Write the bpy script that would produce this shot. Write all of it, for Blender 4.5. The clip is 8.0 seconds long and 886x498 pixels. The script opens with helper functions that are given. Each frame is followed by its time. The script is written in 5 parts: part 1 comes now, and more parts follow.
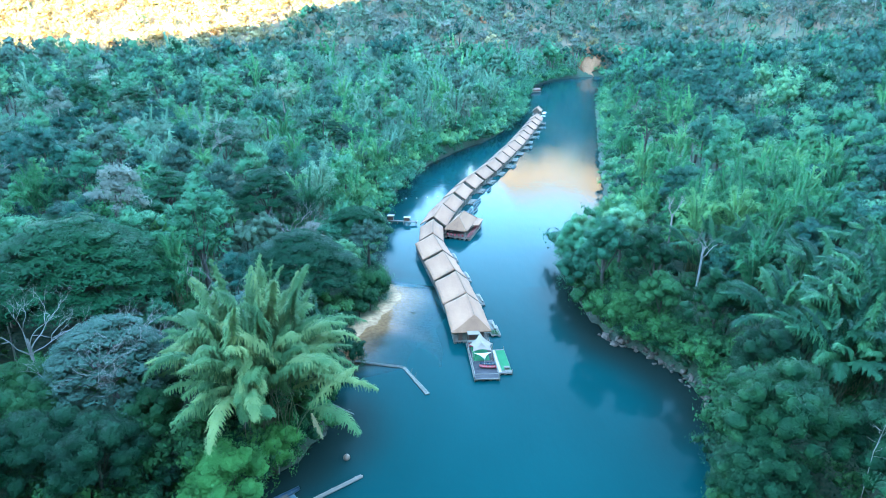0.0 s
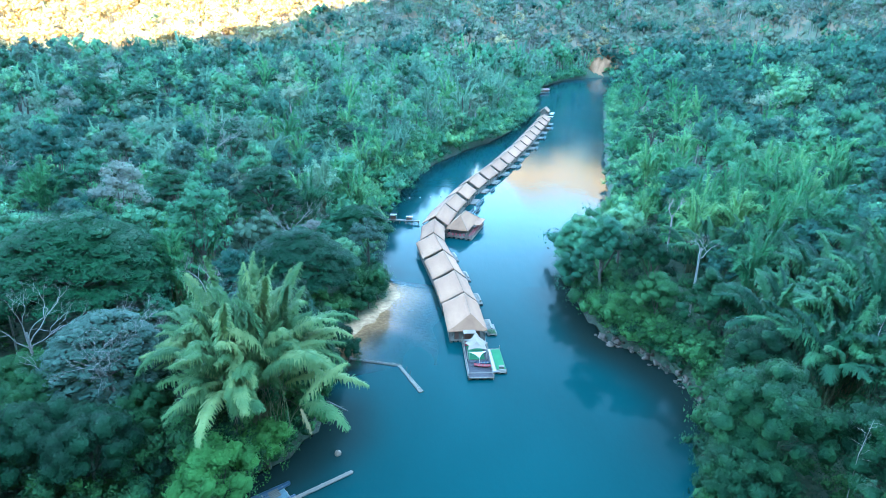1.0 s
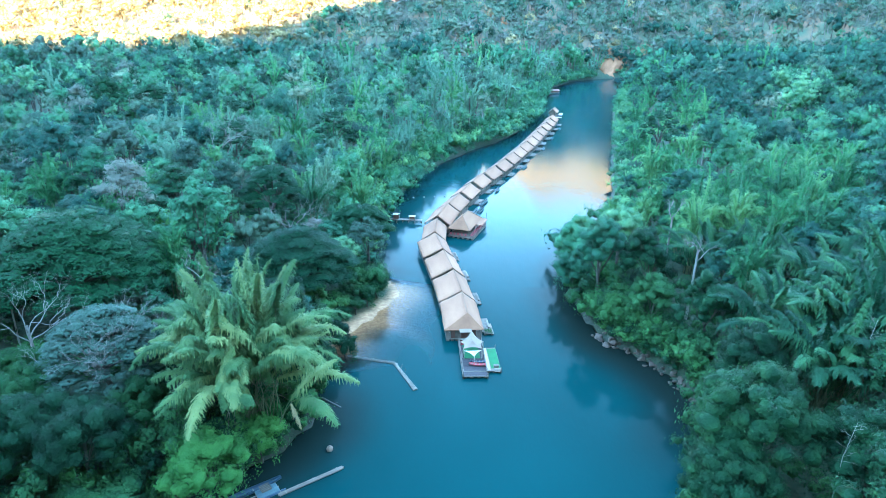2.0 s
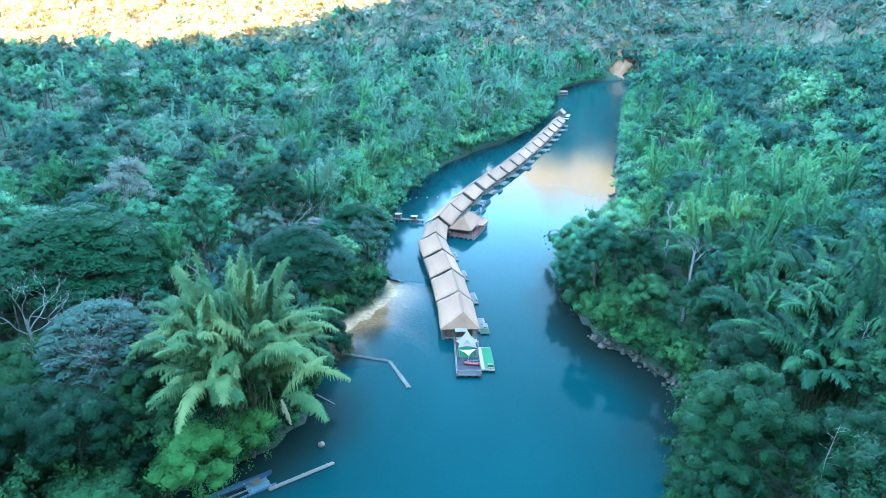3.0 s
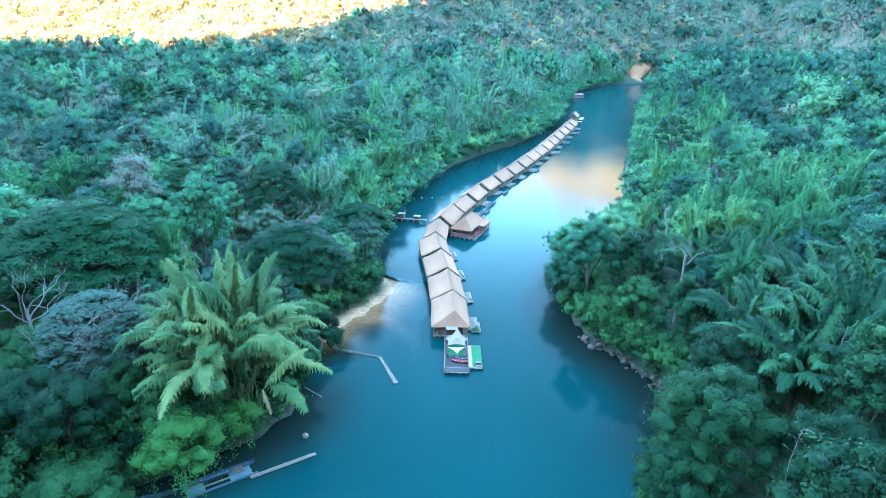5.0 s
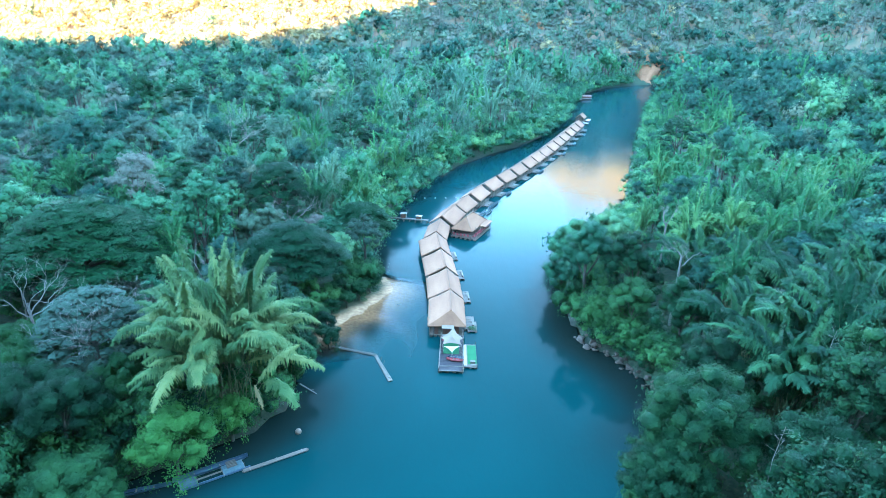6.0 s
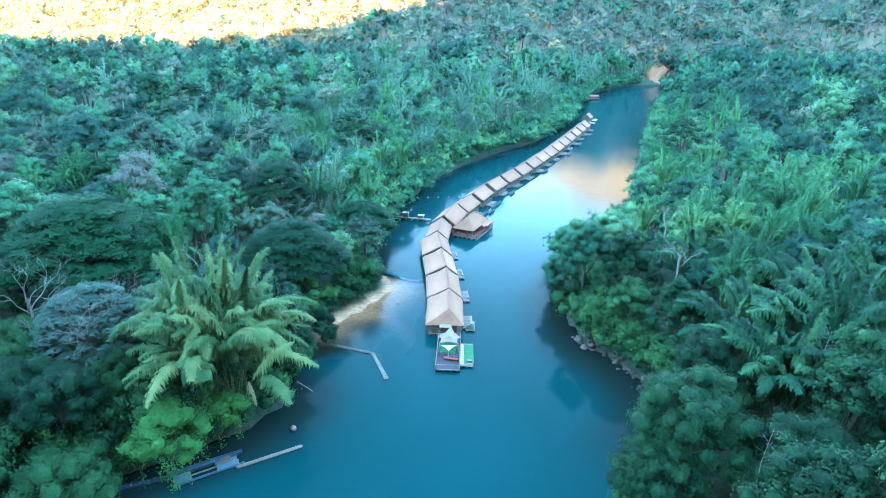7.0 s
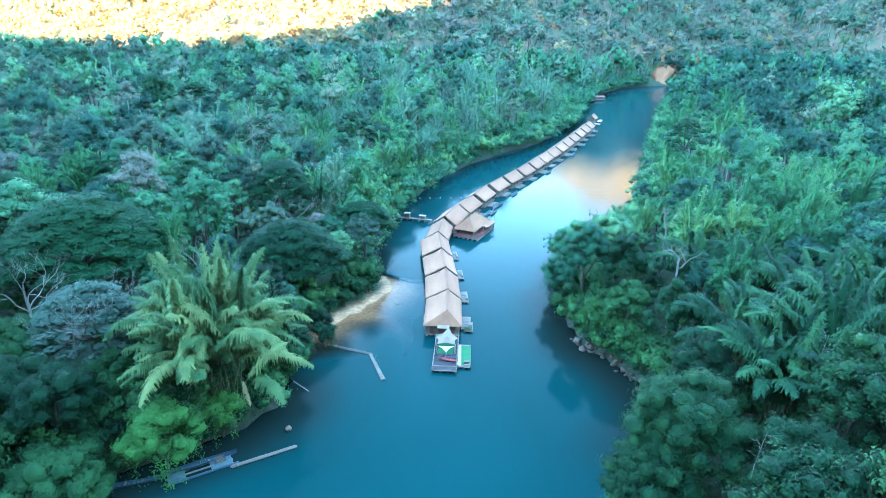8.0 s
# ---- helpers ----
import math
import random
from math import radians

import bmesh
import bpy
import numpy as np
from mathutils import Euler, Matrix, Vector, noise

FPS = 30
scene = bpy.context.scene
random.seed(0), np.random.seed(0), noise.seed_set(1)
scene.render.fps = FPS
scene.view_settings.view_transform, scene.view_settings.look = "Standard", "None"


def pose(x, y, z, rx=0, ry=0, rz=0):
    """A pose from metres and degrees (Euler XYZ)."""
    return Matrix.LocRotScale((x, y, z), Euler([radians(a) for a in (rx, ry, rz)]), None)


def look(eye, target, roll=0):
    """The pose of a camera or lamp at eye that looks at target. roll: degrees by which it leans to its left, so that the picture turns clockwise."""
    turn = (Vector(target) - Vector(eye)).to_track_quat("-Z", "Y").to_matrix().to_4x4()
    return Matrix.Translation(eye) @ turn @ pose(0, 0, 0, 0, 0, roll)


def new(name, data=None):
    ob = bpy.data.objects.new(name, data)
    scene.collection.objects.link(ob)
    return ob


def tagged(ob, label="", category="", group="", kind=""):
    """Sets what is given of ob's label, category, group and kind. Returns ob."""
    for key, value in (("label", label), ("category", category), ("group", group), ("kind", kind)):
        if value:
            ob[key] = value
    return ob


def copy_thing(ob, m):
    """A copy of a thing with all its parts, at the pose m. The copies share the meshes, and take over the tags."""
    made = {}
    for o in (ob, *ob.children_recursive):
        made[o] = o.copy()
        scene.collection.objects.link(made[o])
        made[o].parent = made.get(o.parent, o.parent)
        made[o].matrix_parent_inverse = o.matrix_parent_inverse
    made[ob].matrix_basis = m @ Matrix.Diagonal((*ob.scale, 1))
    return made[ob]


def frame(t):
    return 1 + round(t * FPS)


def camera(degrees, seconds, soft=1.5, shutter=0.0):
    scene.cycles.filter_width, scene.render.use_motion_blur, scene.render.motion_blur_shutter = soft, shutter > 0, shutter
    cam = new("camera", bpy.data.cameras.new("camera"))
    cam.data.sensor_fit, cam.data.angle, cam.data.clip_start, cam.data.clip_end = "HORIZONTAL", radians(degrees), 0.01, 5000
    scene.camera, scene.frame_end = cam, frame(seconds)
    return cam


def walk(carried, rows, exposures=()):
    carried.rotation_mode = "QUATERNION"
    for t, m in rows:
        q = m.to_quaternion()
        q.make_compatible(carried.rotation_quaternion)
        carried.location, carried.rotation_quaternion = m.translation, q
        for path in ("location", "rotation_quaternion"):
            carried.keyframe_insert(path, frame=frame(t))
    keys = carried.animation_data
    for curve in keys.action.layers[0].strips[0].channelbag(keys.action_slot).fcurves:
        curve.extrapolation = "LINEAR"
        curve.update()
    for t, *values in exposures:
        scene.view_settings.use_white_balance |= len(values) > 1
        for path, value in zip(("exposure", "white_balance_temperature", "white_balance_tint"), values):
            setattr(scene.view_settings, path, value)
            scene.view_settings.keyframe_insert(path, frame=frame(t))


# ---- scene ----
cam = camera(71.3, 8.0, soft=0.6)
PATH = [
    (0, (-0.172, 2.27, 61.22), (-0.174, 4.133, 60.494), 0.68),
    (0.5, (1.2, 1.97, 61.24), (1.179, 3.834, 60.515), 0.73),
    (1, (2.562, 1.66, 61.28), (2.525, 3.523, 60.554), 0.78),
    (1.5, (4, 1.34, 61.33), (3.944, 3.202, 60.604), 0.84),
    (3, (8.168, 0.37, 61.45), (8.06, 2.232, 60.726), 1.02),
    (3.5, (9.528, 0.06, 61.49), (9.405, 1.921, 60.767), 1.09),
    (4, (10.862, -0.27, 61.53), (10.724, 1.59, 60.808), 1.16),
    (4.5, (12.271, -0.58, 61.57), (12.116, 1.279, 60.849), 1.23),
    (6, (16.455, -1.6, 61.69), (16.251, 0.256, 60.973), 1.38),
    (6.5, (17.66, -1.71, 61.72), (17.44, 0.144, 61.002), 1.4),
    (7, (18.596, -1.604, 61.75), (18.364, 0.248, 61.031), 1.42),
    (7.5, (19.451, -1.342, 61.77), (19.207, 0.509, 61.051), 1.44),
    (8, (20.214, -1.193, 61.79), (19.961, 0.656, 61.072), 1.46),
]
walk(cam, [(t, look(eye, target, roll)) for t, eye, target, roll in PATH], [(0.0, 5.2, 6250, 2.0), (8.0, 5.2, 6250, 2.0)])

# ---- world, sun and exposure ----
SUN_ELEV = 18.0
world = bpy.data.worlds.new("sky")
scene.world = world
world.use_nodes = True
wn = world.node_tree.nodes
sky = wn.new("ShaderNodeTexSky")
sky.sky_type = "NISHITA"
sky.sun_disc = False
sky.sun_elevation = radians(SUN_ELEV)
sky.sun_rotation = radians(180)
sky.altitude = 150
sky.air_density, sky.dust_density, sky.ozone_density = 1.0, 0.0, 2.0
air = wn.new("ShaderNodeMixRGB")
air.blend_type = "MULTIPLY"
air.inputs[0].default_value = 1.0
air.inputs[2].default_value = (0.82, 1.0, 1.04, 1)
world.node_tree.links.new(sky.outputs[0], air.inputs[1])
world.node_tree.links.new(air.outputs[0], wn["Background"].inputs[0])
wn["Background"].inputs[1].default_value = 0.15
sun_data = bpy.data.lights.new("sun", "SUN")
sun_data.energy, sun_data.angle, sun_data.color = 4.2, radians(0.5), (1.0, 0.69, 0.39)
sun = new("sun", sun_data)
sun.matrix_world = look((0, -400, 400), (0, -400 + 100, 400 - 100 * math.tan(radians(SUN_ELEV))))

rng = np.random.default_rng(7)


# ---- materials ----
def mat(name, rough=0.7, metal=0.0):
    m = bpy.data.materials.new(name)
    m.use_nodes = True
    b = m.node_tree.nodes["Principled BSDF"]
    b.inputs["Roughness"].default_value, b.inputs["Metallic"].default_value = rough, metal
    return m, m.node_tree, b


def node(t, kind, **sets):
    n = t.nodes.new(kind)
    for k, v in sets.items():
        n.inputs[k].default_value = v
    return n


def ramp(t, src, stops):
    r = t.nodes.new("ShaderNodeValToRGB")
    e = r.color_ramp.elements
    e[0].position, e[0].color = stops[0][0], (*stops[0][1], 1)
    e[1].position, e[1].color = stops[-1][0], (*stops[-1][1], 1)
    for p, c in stops[1:-1]:
        x = e.new(p)
        x.color = (*c, 1)
    t.links.new(src, r.inputs[0])
    return r


def grain(name, dark, light, scale=3.0, fine=40.0, rough=0.75, bump=0.3, stretch=(1, 1, 1), dist=0.02, metal=0.0):
    """A worn surface: two noises, large stains and fine grain, with relief."""
    m, t, b = mat(name, rough, metal)
    co = t.nodes.new("ShaderNodeTexCoord")
    mp = t.nodes.new("ShaderNodeMapping")
    mp.inputs["Scale"].default_value = stretch
    t.links.new(co.outputs["Object"], mp.inputs[0])
    n1 = node(t, "ShaderNodeTexNoise", Scale=scale, Detail=4.0)
    n2 = node(t, "ShaderNodeTexNoise", Scale=fine, Detail=3.0)
    for n in (n1, n2):
        t.links.new(mp.outputs[0], n.inputs["Vector"])
    info = t.nodes.new("ShaderNodeObjectInfo")
    add = t.nodes.new("ShaderNodeMath")
    add.operation = "MULTIPLY_ADD"
    add.inputs[1].default_value, add.inputs[2].default_value = 0.35, 0.0
    t.links.new(n2.outputs[0], add.inputs[0])
    sm = t.nodes.new("ShaderNodeMath")
    sm.operation = "MULTIPLY_ADD"
    sm.inputs[1].default_value = 0.55
    t.links.new(n1.outputs[0], sm.inputs[0])
    t.links.new(add.outputs[0], sm.inputs[2])
    rd = t.nodes.new("ShaderNodeMath")
    rd.operation = "MULTIPLY_ADD"
    rd.inputs[1].default_value = 0.16
    t.links.new(info.outputs["Random"], rd.inputs[0])
    t.links.new(sm.outputs[0], rd.inputs[2])
    r = ramp(t, rd.outputs[0], [(0.3, dark), (0.75, light)])
    t.links.new(r.outputs[0], b.inputs["Base Color"])
    bp = node(t, "ShaderNodeBump", Strength=bump, Distance=dist)
    t.links.new(n2.outputs[0], bp.inputs["Height"])
    t.links.new(bp.outputs[0], b.inputs["Normal"])
    return m


def leafy(name, stops, rough=0.6, through_light=0.22, gaps=0.45, size=2.2, leaf_mix=0.07):
    """Leaves: the colour varies from tree to tree, from bough to bough and a little from leaf to leaf; part of the light passes through."""
    m, t, b = mat(name, rough)
    b.inputs["Specular IOR Level"].default_value = 0.15
    lobe = t.nodes.new("ShaderNodeAttribute")
    lobe.attribute_name = "lobe"
    turned = t.nodes.new("ShaderNodeVectorTransform")
    turned.vector_type, turned.convert_from, turned.convert_to = "NORMAL", "OBJECT", "WORLD"
    t.links.new(lobe.outputs["Vector"], turned.inputs[0])
    both = t.nodes.new("ShaderNodeVectorMath")
    both.operation = "MULTIPLY_ADD"
    both.inputs[1].default_value = (4.0, 4.0, 4.0)
    even = t.nodes.new("ShaderNodeVectorMath")
    even.operation = "NORMALIZE"
    t.links.new(turned.outputs[0], even.inputs[0])
    t.links.new(even.outputs[0], both.inputs[0])
    geo = t.nodes.new("ShaderNodeNewGeometry")
    t.links.new(geo.outputs["Normal"], both.inputs[2])
    soft_normal = t.nodes.new("ShaderNodeVectorMath")
    soft_normal.operation = "NORMALIZE"
    t.links.new(both.outputs[0], soft_normal.inputs[0])
    co = t.nodes.new("ShaderNodeTexCoord")
    nz = node(t, "ShaderNodeTexNoise", Scale=size, Detail=3.0, Roughness=0.68)
    t.links.new(co.outputs["Object"], nz.inputs["Vector"])
    bough = node(t, "ShaderNodeTexNoise", Scale=0.42, Detail=1.0)
    t.links.new(co.outputs["Object"], bough.inputs["Vector"])
    relief = node(t, "ShaderNodeBump", Strength=0.8, Distance=0.45)
    t.links.new(nz.outputs[0], relief.inputs["Height"])
    t.links.new(soft_normal.outputs[0], relief.inputs["Normal"])
    t.links.new(relief.outputs[0], b.inputs["Normal"])
    info = t.nodes.new("ShaderNodeObjectInfo")
    at = t.nodes.new("ShaderNodeAttribute")
    at.attribute_name = "tint"
    tree = t.nodes.new("ShaderNodeMath")
    tree.operation = "ADD"
    t.links.new(info.outputs["Random"], tree.inputs[0])
    t.links.new(at.outputs["Fac"], tree.inputs[1])
    fr = t.nodes.new("ShaderNodeMath")
    fr.operation = "FRACT"
    t.links.new(tree.outputs[0], fr.inputs[0])
    mx = t.nodes.new("ShaderNodeMath")
    mx.operation = "MULTIPLY_ADD"
    mx.inputs[1].default_value = leaf_mix
    t.links.new(geo.outputs["Random Per Island"], mx.inputs[0])
    patch = t.nodes.new("ShaderNodeMath")
    patch.operation = "MULTIPLY_ADD"
    patch.inputs[1].default_value, patch.inputs[2].default_value = 0.9, -0.40
    t.links.new(bough.outputs[0], patch.inputs[0])
    sc = t.nodes.new("ShaderNodeMath")
    sc.operation = "MULTIPLY_ADD"
    sc.inputs[1].default_value = 0.80
    t.links.new(fr.outputs[0], sc.inputs[0])
    t.links.new(patch.outputs[0], sc.inputs[2])
    t.links.new(sc.outputs[0], mx.inputs[2])
    r = ramp(t, mx.outputs[0], stops)
    t.links.new(r.outputs[0], b.inputs["Base Color"])
    tr = t.nodes.new("ShaderNodeBsdfTranslucent")
    t.links.new(r.outputs[0], tr.inputs[0])
    ms = t.nodes.new("ShaderNodeMixShader")
    ms.inputs[0].default_value = through_light
    t.links.new(b.outputs[0], ms.inputs[1])
    t.links.new(tr.outputs[0], ms.inputs[2])
    cut = t.nodes.new("ShaderNodeMath")
    cut.operation = "LESS_THAN"
    cut.inputs[1].default_value = gaps
    t.links.new(nz.outputs[0], cut.inputs[0])
    span = t.nodes.new("ShaderNodeVectorMath")
    span.operation = "LENGTH"
    t.links.new(lobe.outputs["Vector"], span.inputs[0])
    loose = t.nodes.new("ShaderNodeMath")
    loose.operation = "LESS_THAN"
    loose.inputs[1].default_value = 1.5
    t.links.new(span.outputs["Value"], loose.inputs[0])
    open_ = t.nodes.new("ShaderNodeMath")
    open_.operation = "MULTIPLY"
    t.links.new(cut.outputs[0], open_.inputs[0])
    t.links.new(loose.outputs[0], open_.inputs[1])
    hole = t.nodes.new("ShaderNodeBsdfTransparent")
    mo = t.nodes.new("ShaderNodeMixShader")
    t.links.new(open_.outputs[0], mo.inputs[0])
    t.links.new(ms.outputs[0], mo.inputs[1])
    t.links.new(hole.outputs[0], mo.inputs[2])
    t.links.new(mo.outputs[0], t.nodes["Material Output"].inputs[0])
    return m


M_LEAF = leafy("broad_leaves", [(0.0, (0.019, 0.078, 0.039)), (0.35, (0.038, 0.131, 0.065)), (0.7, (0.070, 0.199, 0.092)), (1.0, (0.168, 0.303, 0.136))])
# darker copies of the leaf greens; shade on the nearest plants is in colour
M_NEARSHADE = leafy("near_shade_leaves", [(0.0, (0.003, 0.019, 0.008)), (0.5, (0.010, 0.050, 0.018)), (1.0, (0.039, 0.113, 0.035))])
M_NEARSHADE_BAMBOO = leafy("near_shade_bamboo_leaves", [(0.0, (0.009, 0.042, 0.014)), (1.0, (0.061, 0.169, 0.047))])
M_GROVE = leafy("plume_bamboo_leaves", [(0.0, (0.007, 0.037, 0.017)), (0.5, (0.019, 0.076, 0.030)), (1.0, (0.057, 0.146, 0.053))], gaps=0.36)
M_DARK = leafy("rain_tree_leaves", [(0.0, (0.005, 0.040, 0.015)), (1.0, (0.012, 0.069, 0.022))])
M_BAMBOO = leafy("bamboo_leaves", [(0.0, (0.019, 0.081, 0.034)), (0.5, (0.053, 0.182, 0.066)), (1.0, (0.193, 0.349, 0.119))])
M_GIANT = leafy("giant_bamboo_leaves", [(0.0, (0.040, 0.099, 0.033)), (0.5, (0.094, 0.170, 0.058)), (1.0, (0.228, 0.271, 0.093))], gaps=0.34)
M_PALE = leafy("blue_grey_leaves", [(0.0, (0.020, 0.063, 0.040)), (1.0, (0.072, 0.115, 0.077))])
# thin dry leaves, lightened further in place of distance haze
M_DRYHAZE = leafy("dry_hazed_leaves", [(0.0, (0.045, 0.098, 0.058)), (0.5, (0.123, 0.186, 0.113)), (1.0, (0.304, 0.289, 0.184))])
M_SHRUB = leafy("shrub_leaves", [(0.0, (0.020, 0.086, 0.029)), (1.0, (0.075, 0.171, 0.045))])
M_CLIMBER = leafy("climber_leaves", [(0.0, (0.050, 0.150, 0.036)), (0.6, (0.085, 0.220, 0.046)), (1.0, (0.150, 0.270, 0.060))])
# bamboo green paled and greyed: distance haze put into the leaf colour
M_HAZEBAMBOO = leafy("hazy_bamboo_leaves", [(0.0, (0.042, 0.107, 0.066)), (0.5, (0.098, 0.197, 0.117)), (1.0, (0.212, 0.325, 0.182))])
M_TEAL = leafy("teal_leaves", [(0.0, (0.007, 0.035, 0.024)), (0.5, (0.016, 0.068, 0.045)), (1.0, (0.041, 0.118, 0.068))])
M_ROSY = leafy("rosy_twigs", [(0.0, (0.095, 0.122, 0.089)), (0.5, (0.164, 0.170, 0.131)), (1.0, (0.242, 0.223, 0.173))], gaps=0.46)
# straw-pale leaves: sunlight on hill trees put into colour; also the withered frond
M_SUNSTRAW = leafy("sunlit_straw_leaves", [(0.0, (0.260, 0.209, 0.097)), (0.5, (0.340, 0.262, 0.125)), (1.0, (0.420, 0.320, 0.162))], through_light=0.45, gaps=0.28)
M_BARK = grain("bark", (0.03, 0.025, 0.018), (0.10, 0.08, 0.06), 0.8, 6.0, 0.9, 0.6, (1, 1, 0.2))
M_PALEBARK = grain("pale_bark", (0.12, 0.10, 0.085), (0.30, 0.26, 0.22), 0.5, 5.0, 0.9, 0.4)
M_CULM = grain("bamboo_culm", (0.05, 0.065, 0.025), (0.14, 0.14, 0.06), 0.8, 6.0, 0.6, 0.2)
M_THATCH = grain("thatch", (0.190, 0.075, 0.038), (0.400, 0.169, 0.086), 0.35, 7.0, 0.95, 0.7, (1, 0.25, 1), 0.05)
M_RIDGE = grain("ridge_thatch", (0.153, 0.073, 0.041), (0.307, 0.150, 0.086), 0.6, 8.0, 0.95, 0.7)
M_WOOD = grain("weathered_wood", (0.077, 0.056, 0.039), (0.224, 0.172, 0.129), 0.7, 9.0, 0.85, 0.4, (1, 0.2, 1))
M_PLANK = grain("grey_planks", (0.086, 0.062, 0.045), (0.194, 0.143, 0.107), 0.6, 8.0, 0.85, 0.4, (0.3, 1, 1))
M_REDWOOD = grain("reddish_wood", (0.103, 0.039, 0.026), (0.241, 0.103, 0.069), 0.8, 9.0, 0.7, 0.3)
M_POLE = grain("sunbleached_bamboo", (0.086, 0.062, 0.043), (0.181, 0.133, 0.095), 0.8, 8.0, 0.7, 0.3)
M_ROCK = grain("limestone", (0.04, 0.026, 0.018), (0.14, 0.092, 0.066), 1.1, 6.0, 0.9, 0.9, (1, 1, 1), 0.15)
M_SOIL = grain("pale_soil", (0.185, 0.074, 0.033), (0.461, 0.189, 0.090), 0.12, 0.9, 0.95, 0.9, (1, 1, 1), 0.6)
M_SAIL = grain("sail_cloth", (0.150, 0.090, 0.060), (0.220, 0.139, 0.093), 0.6, 6.0, 0.8, 0.1)
M_TURF = grain("green_turf", (0.006, 0.080, 0.021), (0.012, 0.118, 0.031), 0.8, 14.0, 0.9, 0.4)
M_SLATE = grain("dark_deck", (0.019, 0.012, 0.013), (0.045, 0.029, 0.027), 0.7, 8.0, 0.8, 0.3)
M_RED = grain("red_cloth", (0.315, 0.033, 0.039), (0.450, 0.078, 0.078), 1.0, 9.0, 0.8, 0.2)
M_BLUE = grain("blue_plastic", (0.011, 0.026, 0.043), (0.036, 0.065, 0.090), 0.8, 8.0, 0.5, 0.2)
M_WHITE = grain("white_paint", (0.277, 0.213, 0.163), (0.425, 0.332, 0.259), 0.8, 9.0, 0.6, 0.1)
M_PINK = grain("faded_pink_roof", (0.163, 0.077, 0.056), (0.261, 0.129, 0.094), 0.6, 6.0, 0.8, 0.3)
M_HULL = grain("painted_hull", (0.030, 0.056, 0.064), (0.084, 0.124, 0.128), 0.8, 8.0, 0.6, 0.2)


# ---- ground and river ----
LEFT_BANK = [(-75, -220), (-66, 0), (-50, 44), (-36, 58), (-28, 66), (-21, 73), (-17.5, 80), (-19, 92), (-19.5, 103), (-17.3, 113), (-12.3, 121.5), (-9.8, 129), (-12.3, 136),
             (-19, 143), (-23, 160), (-22, 178), (-21, 195), (-17, 212), (-12.5, 240), (-1, 269), (10, 290), (19, 304), (30, 330), (42, 372), (54, 440), (60, 490),
             (72, 535), (98, 592), (128, 622), (150, 634), (168, 632)]
RIGHT_BANK = [(48, -220), (40, 0), (33, 50), (37.5, 72), (45, 88), (42, 98), (38.5, 104), (32.5, 111), (31, 118), (29.5, 130), (30.5, 146), (36.5, 165), (47, 185), (56, 215),
              (67, 270), (82, 340), (100, 425), (120, 500), (146, 560), (162, 596), (172, 620)]
RIVER = np.array(LEFT_BANK + RIGHT_BANK[::-1], float)


def smooth(a, b, v):
    k = np.clip((v - a) / (b - a), 0, 1)
    return k * k * (3 - 2 * k)


def bank_distance(x, y):
    """Metres from the waterline: above zero on land, below zero in the river."""
    p, q = RIVER, np.roll(RIVER, -1, 0)
    best = np.full(x.shape, 1e9)
    inside = np.zeros(x.shape, bool)
    for (ax, ay), (bx, by) in zip(p, q):
        dx, dy = bx - ax, by - ay
        k = np.clip(((x - ax) * dx + (y - ay) * dy) / (dx * dx + dy * dy), 0, 1)
        best = np.minimum(best, np.hypot(x - ax - k * dx, y - ay - k * dy))
        if ay != by:
            inside ^= ((ay > y) != (by > y)) & (x < ax + (y - ay) * dx / dy)
    return np.where(inside, -best, best)


def waves(x, y, size, seed):
    """Smooth rolling noise between -1 and 1."""
    r = np.random.default_rng(seed)
    out = np.zeros(x.shape)
    for _ in range(7):
        a, f, ph = r.uniform(0, 2 * np.pi), r.uniform(0.6, 1.7) / size, r.uniform(0, 6.28)
        out += np.sin((np.cos(a) * x + np.sin(a) * y) * f * 6.28 + ph)
    return out / 4


HILL_X = np.array([-1500, -500, -250, -90, 40, 150, 260, 400, 600, 1500.0])
HILL_Y = np.array([380, 450, 508, 520, 575, 640, 650, 600, 520, 420.0])
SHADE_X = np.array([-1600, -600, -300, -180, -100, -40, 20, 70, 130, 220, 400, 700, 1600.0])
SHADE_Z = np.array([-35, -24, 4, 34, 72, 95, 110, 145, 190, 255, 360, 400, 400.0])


def sandy(x, y, d):
    """How much of the ground is beach, 0 to 1."""
    return smooth(98, 106, y) * (1 - smooth(133, 139, y)) * (x < 0) * (1 - smooth(0.9, 2.7, d)) * (0.7 * smooth(-10.0, -2.0, d) + 0.3 * smooth(-0.6, 0.3, d))


